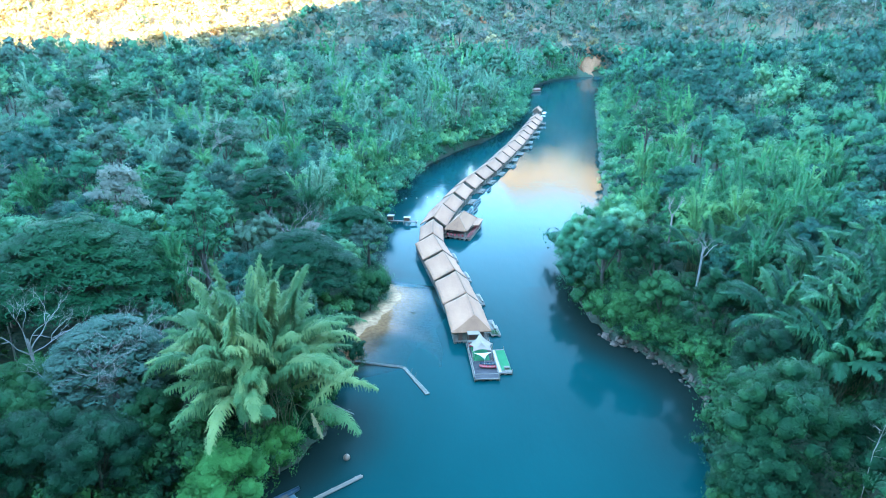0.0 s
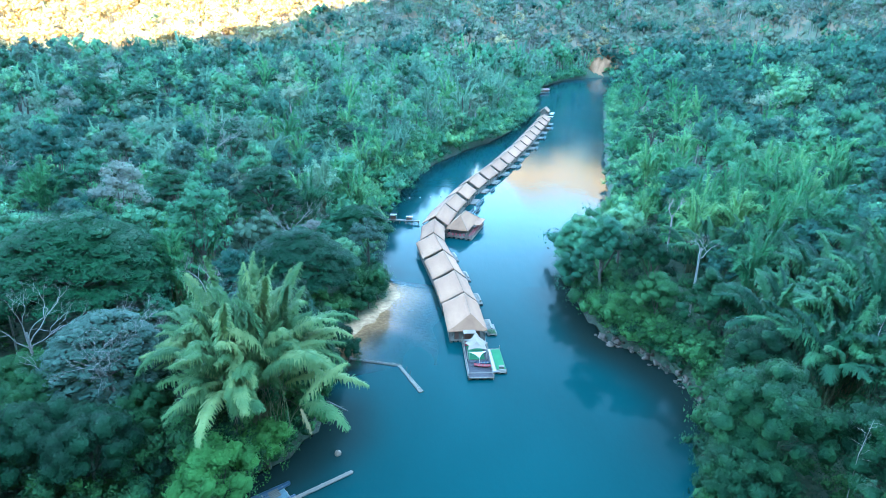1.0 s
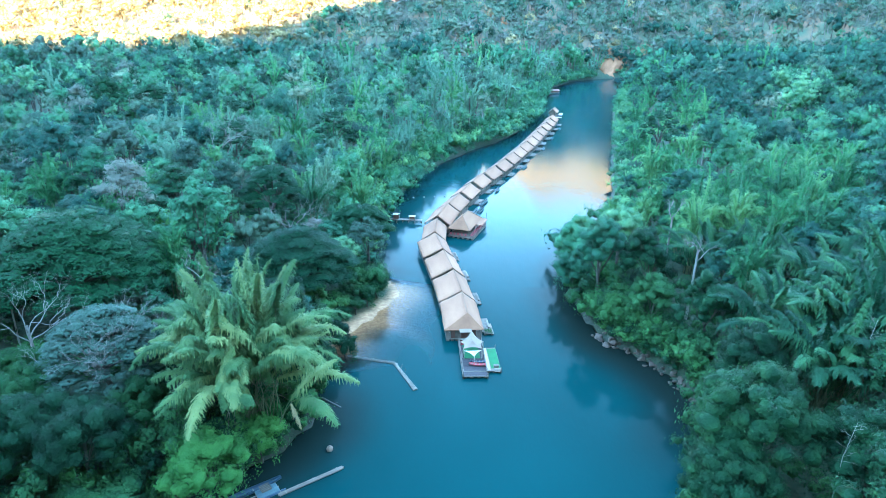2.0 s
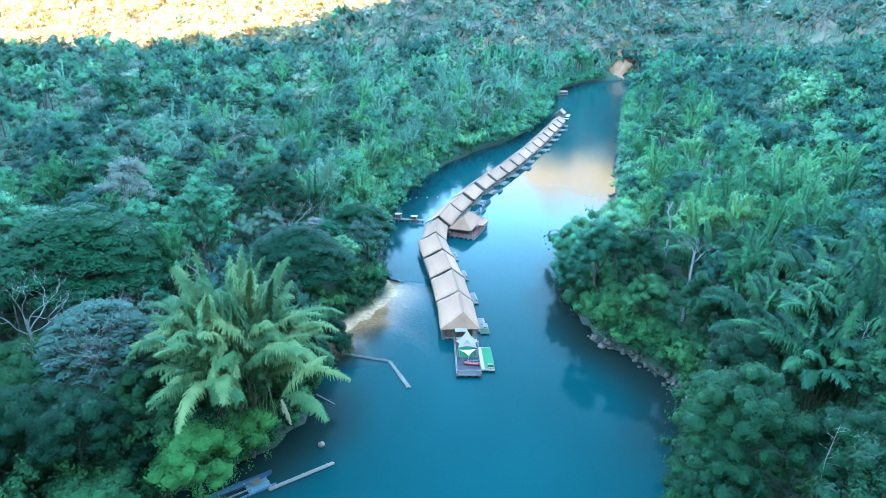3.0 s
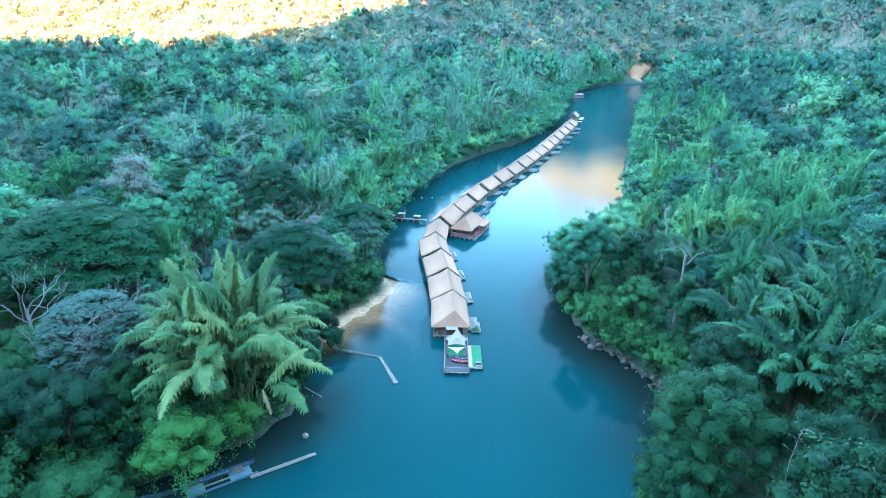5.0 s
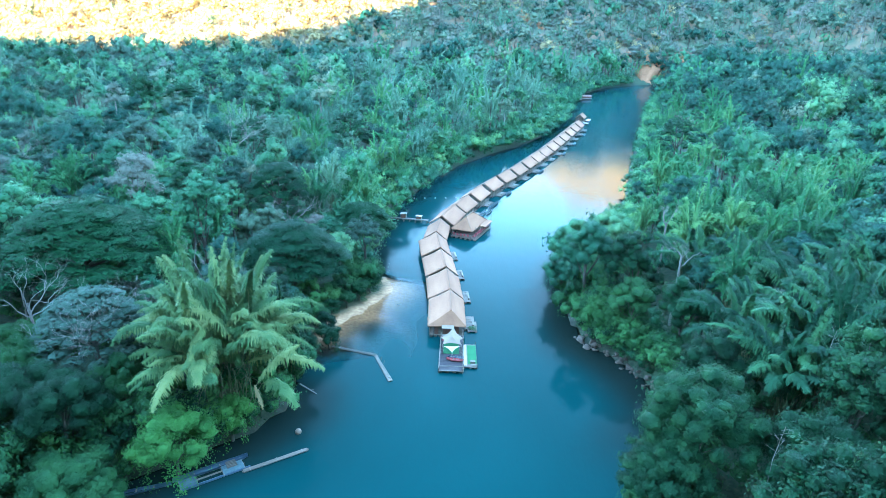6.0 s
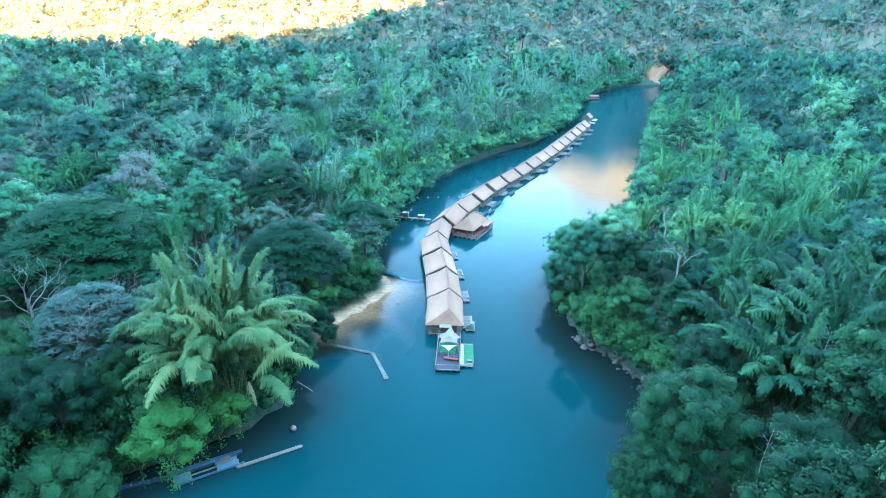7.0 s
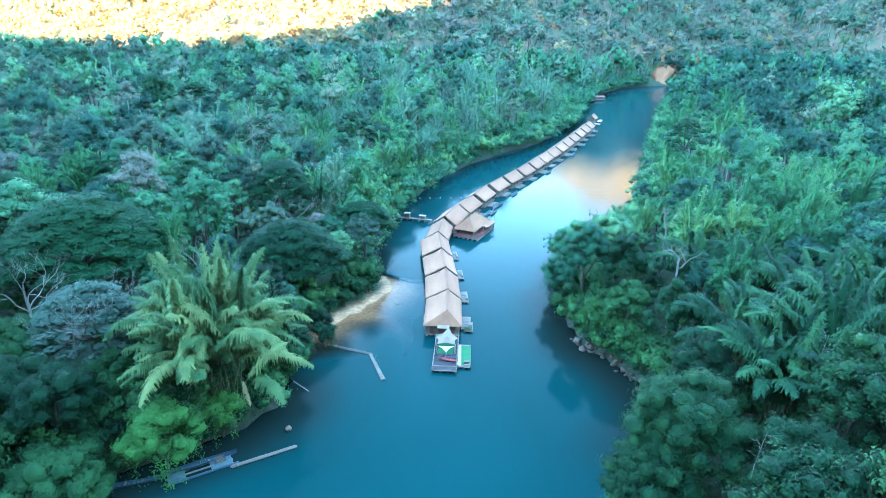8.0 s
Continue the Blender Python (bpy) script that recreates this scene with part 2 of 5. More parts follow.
def ground_height(x, y, d=None):
    d = bank_distance(x, y) if d is None else d
    beach = smooth(84, 100, y) * (1 - smooth(134, 142, y)) * (x < 5)
    steep = 0.5 - 0.40 * beach
    land = 0.05 + np.minimum(np.maximum(d, 0), 7) * steep + 0.8 * beach * smooth(5, 11, d) + 1.6 * smooth(6, 60, d)
    land += smooth(10, 60, d) * (1.5 + 1.3 * waves(x, y, 130, 3)) + smooth(120, 420, x) * smooth(60, 260, d) * 22
    up = y - np.interp(x, HILL_X, HILL_Y)
    hill = np.maximum(up, 0) * 0.55 * smooth(0, 90, up + 30) + smooth(0, 60, up) * (7 * waves(x, y, 150, 5) + 3 * waves(x, y, 50, 6))
    top = 165 + 135 * smooth(45, 160, x) + 22 * waves(x, y, 300, 8) + 8 * waves(x, y, 70, 9)
    hill = np.where(hill > top - 60, top - 60 + 60 * np.tanh((hill - top + 60) / 60), hill)
    back = np.interp(x, SHADE_X, SHADE_Z) + math.tan(radians(SUN_ELEV)) * 1020 + 6 * waves(x, y, 60, 11) + 3 * waves(x, y, 17, 12)
    ridge = back * (1 - np.clip(np.abs(y + 420) / 400, 0, 1)) ** 1.1
    bed = -np.minimum(-np.minimum(d, 0) * (0.45 - 0.37 * beach), 4.5)
    bed = bed - 1.3 * (1 - beach)
    bed = bed + beach * (d < 0) * 0.55 * np.exp(-((np.hypot(x + 14, y - 101) - 14) / 2.2) ** 2)
    return np.where(d < 0, np.minimum(bed, -0.02), land + np.maximum(hill, 0)) + ridge


def flat_mesh(name, V, Q=None, T=None, smooth_faces=False):
    """A mesh from arrays of places, four-sided and three-sided faces."""
    me = bpy.data.meshes.new(name)
    Q = np.zeros((0, 4), int) if Q is None else np.asarray(Q, int).reshape(-1, 4)
    T = np.zeros((0, 3), int) if T is None else np.asarray(T, int).reshape(-1, 3)
    me.vertices.add(len(V))
    me.vertices.foreach_set("co", np.asarray(V, np.float32).ravel())
    me.loops.add(Q.size + T.size)
    me.loops.foreach_set("vertex_index", np.concatenate([Q.ravel(), T.ravel()]).astype(np.int32))
    me.polygons.add(len(Q) + len(T))
    starts = np.concatenate([np.arange(len(Q)) * 4, Q.size + np.arange(len(T)) * 3])
    me.polygons.foreach_set("loop_start", starts.astype(np.int32))
    if smooth_faces:
        me.polygons.foreach_set("use_smooth", np.ones(len(Q) + len(T), bool))
    me.update(calc_edges=True)
    return me


def point_values(me, name, values):
    a = me.attributes.new(name, "FLOAT", "POINT")
    a.data.foreach_set("value", np.asarray(values, np.float32))


def sheet(xs, ys, z):
    """Places and faces of a grid; z takes arrays."""
    gx, gy = np.meshgrid(xs, ys)
    gx, gy = gx.ravel(), gy.ravel()
    w = len(xs)
    i = (np.arange(len(ys) - 1)[:, None] * w + np.arange(w - 1)[None]).ravel()
    return np.c_[gx, gy, z(gx, gy)], np.c_[i, i + 1, i + w + 1, i + w]


gx = np.concatenate([np.arange(-1600, -130, 35), np.arange(-130, 200, 2.6), np.arange(200, 1620, 35)])
gy = np.concatenate([np.arange(-1000, 30, 14), np.arange(30, 150, 2.0), np.arange(150, 680, 4.5), np.arange(680, 1700, 25)])
V, Q = sheet(gx, gy, ground_height)
me = flat_mesh("ground", V, Q, smooth_faces=True)
dist = bank_distance(V[:, 0], V[:, 1])
point_values(me, "sand", sandy(V[:, 0], V[:, 1], dist))
# upper hill, set from the shade edge, coloured pale as if sunlit
point_values(me, "sunlit_top", smooth(20, 70, V[:, 2] - np.interp(V[:, 0], SHADE_X, SHADE_Z) * 0.5) * smooth(0, 60, V[:, 1] - np.interp(V[:, 0], HILL_X, HILL_Y)))
point_values(me, "hill", smooth(0, 45, V[:, 1] - np.interp(V[:, 0], HILL_X, HILL_Y)))
point_values(me, "wet", 1 - smooth(-0.5, 2.5, dist))
M_GROUND, t, b = mat("forest_floor", 0.95)
co = t.nodes.new("ShaderNodeTexCoord")
n1 = node(t, "ShaderNodeTexNoise", Scale=0.06, Detail=6.0)
n2 = node(t, "ShaderNodeTexNoise", Scale=1.2, Detail=6.0)
for n in (n1, n2):
    t.links.new(co.outputs["Object"], n.inputs["Vector"])
soil = ramp(t, n2.outputs[0], [(0.3, (0.014, 0.030, 0.014)), (0.5, (0.028, 0.050, 0.022)), (0.7, (0.06, 0.066, 0.034))])
sand = ramp(t, n2.outputs[0], [(0.3, (0.34, 0.16, 0.076)), (0.7, (0.53, 0.27, 0.132))])
wetc = ramp(t, n2.outputs[0], [(0.3, (0.014, 0.014, 0.009)), (0.7, (0.036, 0.03, 0.02))])
aw = t.nodes.new("ShaderNodeAttribute")
aw.attribute_name = "wet"
asn = t.nodes.new("ShaderNodeAttribute")
asn.attribute_name = "sand"
m1 = t.nodes.new("ShaderNodeMixRGB")
t.links.new(aw.outputs["Fac"], m1.inputs[0])
t.links.new(soil.outputs[0], m1.inputs[1])
t.links.new(wetc.outputs[0], m1.inputs[2])
m2 = t.nodes.new("ShaderNodeMixRGB")
t.links.new(asn.outputs["Fac"], m2.inputs[0])
t.links.new(m1.outputs[0], m2.inputs[1])
t.links.new(sand.outputs[0], m2.inputs[2])
dry = ramp(t, n1.outputs[0], [(0.36, (0.06, 0.11, 0.065)), (0.5, (0.13, 0.13, 0.08)), (0.64, (0.25, 0.145, 0.09))])
ah = t.nodes.new("ShaderNodeAttribute")
ah.attribute_name = "hill"
m3 = t.nodes.new("ShaderNodeMixRGB")
t.links.new(ah.outputs["Fac"], m3.inputs[0])
t.links.new(m2.outputs[0], m3.inputs[1])
t.links.new(dry.outputs[0], m3.inputs[2])
# pale straw colour that adds sunlight to the hilltop ground
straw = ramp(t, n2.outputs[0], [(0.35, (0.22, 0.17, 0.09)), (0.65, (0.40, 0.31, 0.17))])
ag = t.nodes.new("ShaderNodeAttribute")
ag.attribute_name = "sunlit_top"
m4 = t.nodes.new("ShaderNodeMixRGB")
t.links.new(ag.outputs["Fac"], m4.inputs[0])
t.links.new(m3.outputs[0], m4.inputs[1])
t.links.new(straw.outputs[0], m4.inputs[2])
t.links.new(m4.outputs[0], b.inputs["Base Color"])
bp = node(t, "ShaderNodeBump", Strength=0.6, Distance=0.3)
t.links.new(n2.outputs[0], bp.inputs["Height"])
t.links.new(bp.outputs[0], b.inputs["Normal"])
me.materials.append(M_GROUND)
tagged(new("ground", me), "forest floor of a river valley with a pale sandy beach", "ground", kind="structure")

# the river's surface: murky water, clear only where it is shallow
wx = np.concatenate([np.arange(-80, 70, 1.5), np.arange(70, 470, 6)])
wy = np.concatenate([np.arange(-225, 40, 12), np.arange(40, 160, 1.5), np.arange(160, 665, 5)])
V, Q = sheet(wx, wy, lambda x, y: np.zeros(x.shape))
dist = bank_distance(V[:, 0], V[:, 1])
Q = Q[(dist[Q] < 9).any(1)]
me = flat_mesh("river", V, Q, smooth_faces=True)
shoal = smooth(84, 98, V[:, 1]) * (1 - smooth(136, 144, V[:, 1])) * (V[:, 0] < 8)
point_values(me, "depth", np.clip(-ground_height(V[:, 0], V[:, 1], dist) + 1.2 * (1 - shoal), 0, 7))
# dark reflection of the banks put into the water colour, over muddy shallows
point_values(me, "muddy_reflection", (1 - smooth(2, np.where(V[:, 1] < np.where(V[:, 0] > 0, 135, 98), 13, 10), -dist)) * (1 - shoal) * (1 - 0.6 * smooth(140, 200, V[:, 1])) * np.where(V[:, 0] < 0, 0.85, 0.9 * smooth(70, 88, V[:, 1])))
M_WATER, t, b = mat("river_water", 0.03)
b.inputs["IOR"].default_value = 1.075
b.inputs["Specular Tint"].default_value = (0.07, 0.66, 0.52, 1)
co = t.nodes.new("ShaderNodeTexCoord")
mp = t.nodes.new("ShaderNodeMapping")
mp.inputs["Scale"].default_value = (1.0, 0.45, 1.0)
t.links.new(co.outputs["Object"], mp.inputs[0])
big = node(t, "ShaderNodeTexNoise", Scale=0.035, Detail=3.0)
mid = node(t, "ShaderNodeTexNoise", Scale=0.5, Detail=4.0)
fine = node(t, "ShaderNodeTexNoise", Scale=2.5, Detail=2.0)
for n in (big, mid, fine):
    t.links.new(mp.outputs[0], n.inputs["Vector"])
colr = ramp(t, big.outputs[0], [(0.35, (0.0038, 0.0290, 0.0285)), (0.65, (0.0050, 0.0375, 0.0372))])
ad = t.nodes.new("ShaderNodeAttribute")
ad.attribute_name = "depth"
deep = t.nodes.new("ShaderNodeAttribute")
deep.attribute_name = "muddy_reflection"
# water colour darkened near the banks, as their reflection and mud would
muddy_reflection = node(t, "ShaderNodeMixRGB", Color2=(0.009, 0.012, 0.009, 1))
t.links.new(deep.outputs["Fac"], muddy_reflection.inputs[0])
t.links.new(colr.outputs[0], muddy_reflection.inputs[1])
t.links.new(muddy_reflection.outputs[0], b.inputs["Base Color"])
rr = node(t, "ShaderNodeMapRange", **{"From Min": 0.35, "From Max": 0.65, "To Min": 0.05, "To Max": 0.13})
t.links.new(big.outputs[0], rr.inputs[0])
t.links.new(rr.outputs[0], b.inputs["Roughness"])
b1 = node(t, "ShaderNodeBump", Strength=0.16, Distance=0.25)
t.links.new(mid.outputs[0], b1.inputs["Height"])
b2 = node(t, "ShaderNodeBump", Strength=0.16, Distance=0.06)
t.links.new(fine.outputs[0], b2.inputs["Height"])
t.links.new(b1.outputs[0], b2.inputs["Normal"])
t.links.new(b2.outputs[0], b.inputs["Normal"])
clear = node(t, "ShaderNodeMapRange", **{"From Min": 0.0, "From Max": 1.1, "To Min": 0.97, "To Max": 0.0})
t.links.new(ad.outputs["Fac"], clear.inputs[0])
tp = node(t, "ShaderNodeBsdfTransparent", Color=(0.86, 0.80, 0.72, 1))
gl = node(t, "ShaderNodeBsdfGlossy", Roughness=0.05)
t.links.new(b2.outputs[0], gl.inputs["Normal"])
fz = node(t, "ShaderNodeFresnel", IOR=1.16)
t.links.new(b2.outputs[0], fz.inputs["Normal"])
sg = t.nodes.new("ShaderNodeMixShader")
t.links.new(fz.outputs[0], sg.inputs[0])
t.links.new(tp.outputs[0], sg.inputs[1])
t.links.new(gl.outputs[0], sg.inputs[2])
ms = t.nodes.new("ShaderNodeMixShader")
t.links.new(clear.outputs[0], ms.inputs[0])
t.links.new(b.outputs[0], ms.inputs[1])
t.links.new(sg.outputs[0], ms.inputs[2])
t.links.new(ms.outputs[0], t.nodes["Material Output"].inputs[0])
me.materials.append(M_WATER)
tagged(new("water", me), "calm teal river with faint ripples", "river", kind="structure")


# ---- plants: templates as arrays ----
class Pile:
    """Collects places and faces of one mesh."""

    def __init__(self):
        self.V, self.Q, self.T, self.N, self.n = [], [], [], [], 0

    def add(self, V, Q=None, T=None, N=None):
        if Q is not None and len(Q):
            self.Q.append(np.asarray(Q) + self.n)
        if T is not None and len(T):
            self.T.append(np.asarray(T) + self.n)
        self.V.append(np.asarray(V, float))
        self.N.append(np.zeros((len(V), 3)) if N is None else N)
        self.n += len(V)

    def arrays(self):
        V = np.concatenate(self.V) if self.V else np.zeros((0, 3))
        Q = np.concatenate(self.Q) if self.Q else np.zeros((0, 4), int)
        T = np.concatenate(self.T) if self.T else np.zeros((0, 3), int)
        return V, Q, T

    def mesh(self, name, material, smooth_faces=False):
        me = flat_mesh(name, *self.arrays(), smooth_faces)
        if self.N and max(np.abs(n).max() for n in self.N) > 0:
            at = me.attributes.new("lobe", "FLOAT_VECTOR", "POINT")
            at.data.foreach_set("vector", np.concatenate(self.N).astype(np.float32).ravel())
        me.materials.append(material)
        return me


def unit(v):
    return v / np.maximum(np.linalg.norm(v, axis=-1, keepdims=True), 1e-9)


def leaves(C, N, size, r, wide=0.62, wobble=0.36, three=False):
    """One diamond-shaped clump of leaves at each place, facing about N."""
    n = len(C)
    lobe = np.repeat(unit(N), 3 if three else 4, 0)
    N = unit(N + r.normal(0, wobble, (n, 3)))
    U = unit(np.cross(N, r.normal(0, 1, (n, 3))))
    W = np.cross(N, U)
    s = (size * r.uniform(0.6, 1.35, n))[:, None]
    if three:
        V = np.stack([C - U * s * 0.55 - N * s * 0.1, C + U * s * 0.3 + W * s * 0.45, C + U * s * 0.35 - W * s * 0.4], 1).reshape(-1, 3)
        return V, None, np.arange(3 * n).reshape(-1, 3), lobe
    bend = N * s * 0.18
    V = np.stack([C - U * s * 0.5 - bend, C - W * s * 0.5 * wide, C + U * s * 0.5 - bend, C + W * s * 0.5 * wide], 1).reshape(-1, 3)
    return V, np.arange(4 * n).reshape(-1, 4), None, lobe


def ball(detail):
    bm = bmesh.new()
    bmesh.ops.create_icosphere(bm, subdivisions=detail, radius=1)
    V = np.array([v.co[:] for v in bm.verts])
    T = np.array([[v.index for v in f.verts] for f in bm.faces])
    bm.free()
    return V, T


BALLS = {0: (np.array([(1, 0, 0), (-1, 0, 0), (0, 1, 0), (0, -1, 0), (0, 0, 1), (0, 0, -1.0)]), np.array([(0, 2, 4), (2, 1, 4), (1, 3, 4), (3, 0, 4), (2, 0, 5), (1, 2, 5), (3, 1, 5), (0, 3, 5)])), 1: ball(1), 2: ball(2)}


def lumpy(r, detail, amount=0.18):
    """A ball with soft uneven bulges, and the directions of its points."""
    V, T = BALLS[detail]
    k = 1 + r.normal(0, 0.13, len(V))
    for f in (2.2, 4.0):
        k += amount * np.sin(V @ unit(r.normal(0, 1, 3)) * f + r.uniform(0, 6.28)) * np.cos(V @ unit(r.normal(0, 1, 3)) * f + r.uniform(0, 6.28))
    return V * k[:, None], V, T


def tube(points, radii, sides=6):
    P = np.asarray(points, float)
    d = unit(np.gradient(P, axis=0))
    side = unit(np.cross(d, np.array([0.31, 0.95, 0.05])))
    other = np.cross(d, side)
    a = np.linspace(0, 2 * np.pi, sides, endpoint=False)
    V = (P[:, None] + np.asarray(radii)[:, None, None] * (np.cos(a)[None, :, None] * side[:, None] + np.sin(a)[None, :, None] * other[:, None])).reshape(-1, 3)
    Q = [[i * sides + j, i * sides + (j + 1) % sides, (i + 1) * sides + (j + 1) % sides, (i + 1) * sides + j] for i in range(len(P) - 1) for j in range(sides)]
    return V, np.array(Q)


def limb(a, b, sag, n=5):
    k = np.linspace(0, 1, n)[:, None]
    return np.asarray(a) * (1 - k) + np.asarray(b) * k + np.array([0, 0, 1.0]) * sag * np.sin(k * np.pi)


def branches(pile, start, heading, length, radius, depth, r, sides=5):
    """A forking bare branch."""
    end = start + unit(heading) * length
    pts = limb(start, end, length * 0.06, 4)
    pts[1:3] += r.normal(0, length * 0.05, (2, 3))
    pile.add(*tube(pts, np.linspace(radius, radius * 0.55, 4), sides))
    if depth:
        for _ in range(r.integers(2, 4)):
            branches(pile, pts[-1], unit(heading) + r.normal(0, 0.55, 3) + [0, 0, 0.12], length * r.uniform(0.55, 0.8), radius * 0.55, depth - 1, r, max(3, sides - 1))


def tree_arrays(r, height, spread, lobes, per_lobe, leaf, crown=0.62, core=1, flat=0.75, trunk_sides=6, ragged=0.13, core_size=0.62, three=False, vines=0, lobe=1.0):
    """Trunk with limbs, and a crown of uneven lobes made of leaf clumps."""
    wood, green = Pile(), Pile()
    base = height * (1 - crown)
    top_r = spread
    cen, hub = [], np.array([0, 0, base + (height - base) * 0.35])
    for i in range(lobes):
        a = i * 2.4 + r.uniform(-0.5, 0.5)
        rad = top_r * 0.72 * np.sqrt((i + 0.3) / lobes) * r.uniform(0.8, 1.15)
        z = base + (height - base) * (0.42 + 0.40 * (1 - (rad / top_r) ** 2) + r.uniform(-0.16, 0.13))
        cen.append((np.cos(a) * rad, np.sin(a) * rad, z, lobe * top_r * r.uniform(0.30, 0.48) * (1.15 if lobes < 7 else 1.0)))
    for x, y, z, s in cen:
        o = np.array([x, y, z])
        shape = np.array([r.uniform(0.8, 1.3), r.uniform(0.8, 1.3), flat * r.uniform(0.8, 1.15)])
        body, way, faces = lumpy(r, core)
        dome = unit(o - hub) * 0.4
        green.add(o + body * s * core_size * shape, T=faces, N=(2 if core > 1 else 1) * unit(way + dome))
        N = unit(r.normal(0, 1, (per_lobe, 3)) + [0, 0, 0.7])
        depth = np.where(r.uniform(0, 1, (per_lobe, 1)) < 0.25, r.uniform(0.6, 0.95, (per_lobe, 1)), 1 + r.normal(0, ragged, (per_lobe, 1)))
        V, Q, T, _ = leaves(o + N * s * shape * depth, N, leaf, r, three=three)
        green.add(V, Q, T, np.repeat(unit(N + dome), 3 if three else 4, 0))
    for _ in range(vines):
        a, drop = r.uniform(0, 6.28), r.uniform(0.3, 0.75) * height
        o = np.array([np.cos(a) * top_r * 0.68, np.sin(a) * top_r * 0.68, height * 0.6])
        q = r.uniform(0, 1, (60, 1))
        C = o + np.c_[r.normal(0, 0.4, (60, 2)), np.zeros(60)] - q * [0, 0, drop] * 0.8
        green.add(*leaves(C, np.tile([np.cos(a), np.sin(a), 0.5], (60, 1)), leaf, r, three=three))
    k = np.array([0, 0.3, 0.65, 1.0])[:, None]
    lean = r.normal(0, 0.05 * height, 2)
    pts = np.c_[k * lean[0], k * lean[1], k * (base + (height - base) * 0.55)]
    w = height * 0.016 + 0.06
    wood.add(*tube(pts, [w * 1.5, w, w * 0.8, w * 0.4], trunk_sides))
    if trunk_sides > 4:
        for x, y, z, s in cen[:: max(1, lobes // 6)]:
            wood.add(*tube(limb(pts[2], (x, y, z), -0.4), np.linspace(w * 0.32, w * 0.08, 5), 4))
    return wood, green


def rain_tree_arrays(r, height, spread, tiers, per_tier, leaf, three=False):
    """A wide umbrella crown of flat layered sprays on spreading limbs."""
    wood, green = Pile(), Pile()
    w = height * 0.022
    fork = np.array([0, 0, height * 0.42])
    wood.add(*tube([(0, 0, 0), (0.1, 0, height * 0.2), fork], [w * 1.6, w * 1.1, w], 8))
    for i in range(tiers):
        a = i * 2.4
        k = np.sqrt((i + 0.5) / tiers)
        rad = spread * 0.86 * k * r.uniform(0.92, 1.05)
        z = height * (1.0 - 0.46 * k ** 2.2) - height * 0.05 + r.normal(0, 0.02 * height)
        c = np.array([np.cos(a) * rad, np.sin(a) * rad, z])
        if i % 4 == 0:
            wood.add(*tube(limb(fork, c - [0, 0, 0.4], 0.6), np.linspace(w * 0.5, 0.05, 5), 5))
        s = spread * r.uniform(0.17, 0.24)
        body, way, faces = lumpy(r, 2)
        green.add(c + body * s * np.array([0.62, 0.62, 0.2]) - [0, 0, 0.45], T=faces, N=unit(way * [0.6, 0.6, 1] + [0, 0, 0.2]))
        ang, q = r.uniform(0, 6.28, per_tier), np.sqrt(r.uniform(0, 1.1, per_tier))
        C = c + np.c_[np.cos(ang) * q * s, np.sin(ang) * q * s, 0.30 * s * (1 - q ** 2) + r.normal(0, 0.12, per_tier)]
        C[:, 2] -= 0.12 * q * s * 1.5
        N = np.c_[np.cos(ang) * q * 0.5, np.sin(ang) * q * 0.5, np.ones(per_tier)]
        green.add(*leaves(C, N, leaf, r, 0.6, 0.4, three))
    return wood, green


def arch(height, reach, theta, heading, n=12):
    """The line of an arching culm, upright at its foot."""
    k = np.linspace(0, 1, n)
    run = reach * (1 - np.cos(theta * k)) / (1 - np.cos(theta))
    return k, np.c_[np.cos(heading) * run, np.sin(heading) * run, height * np.sin(theta * k) / max(1e-3, np.sin(min(theta, 1.57)))]


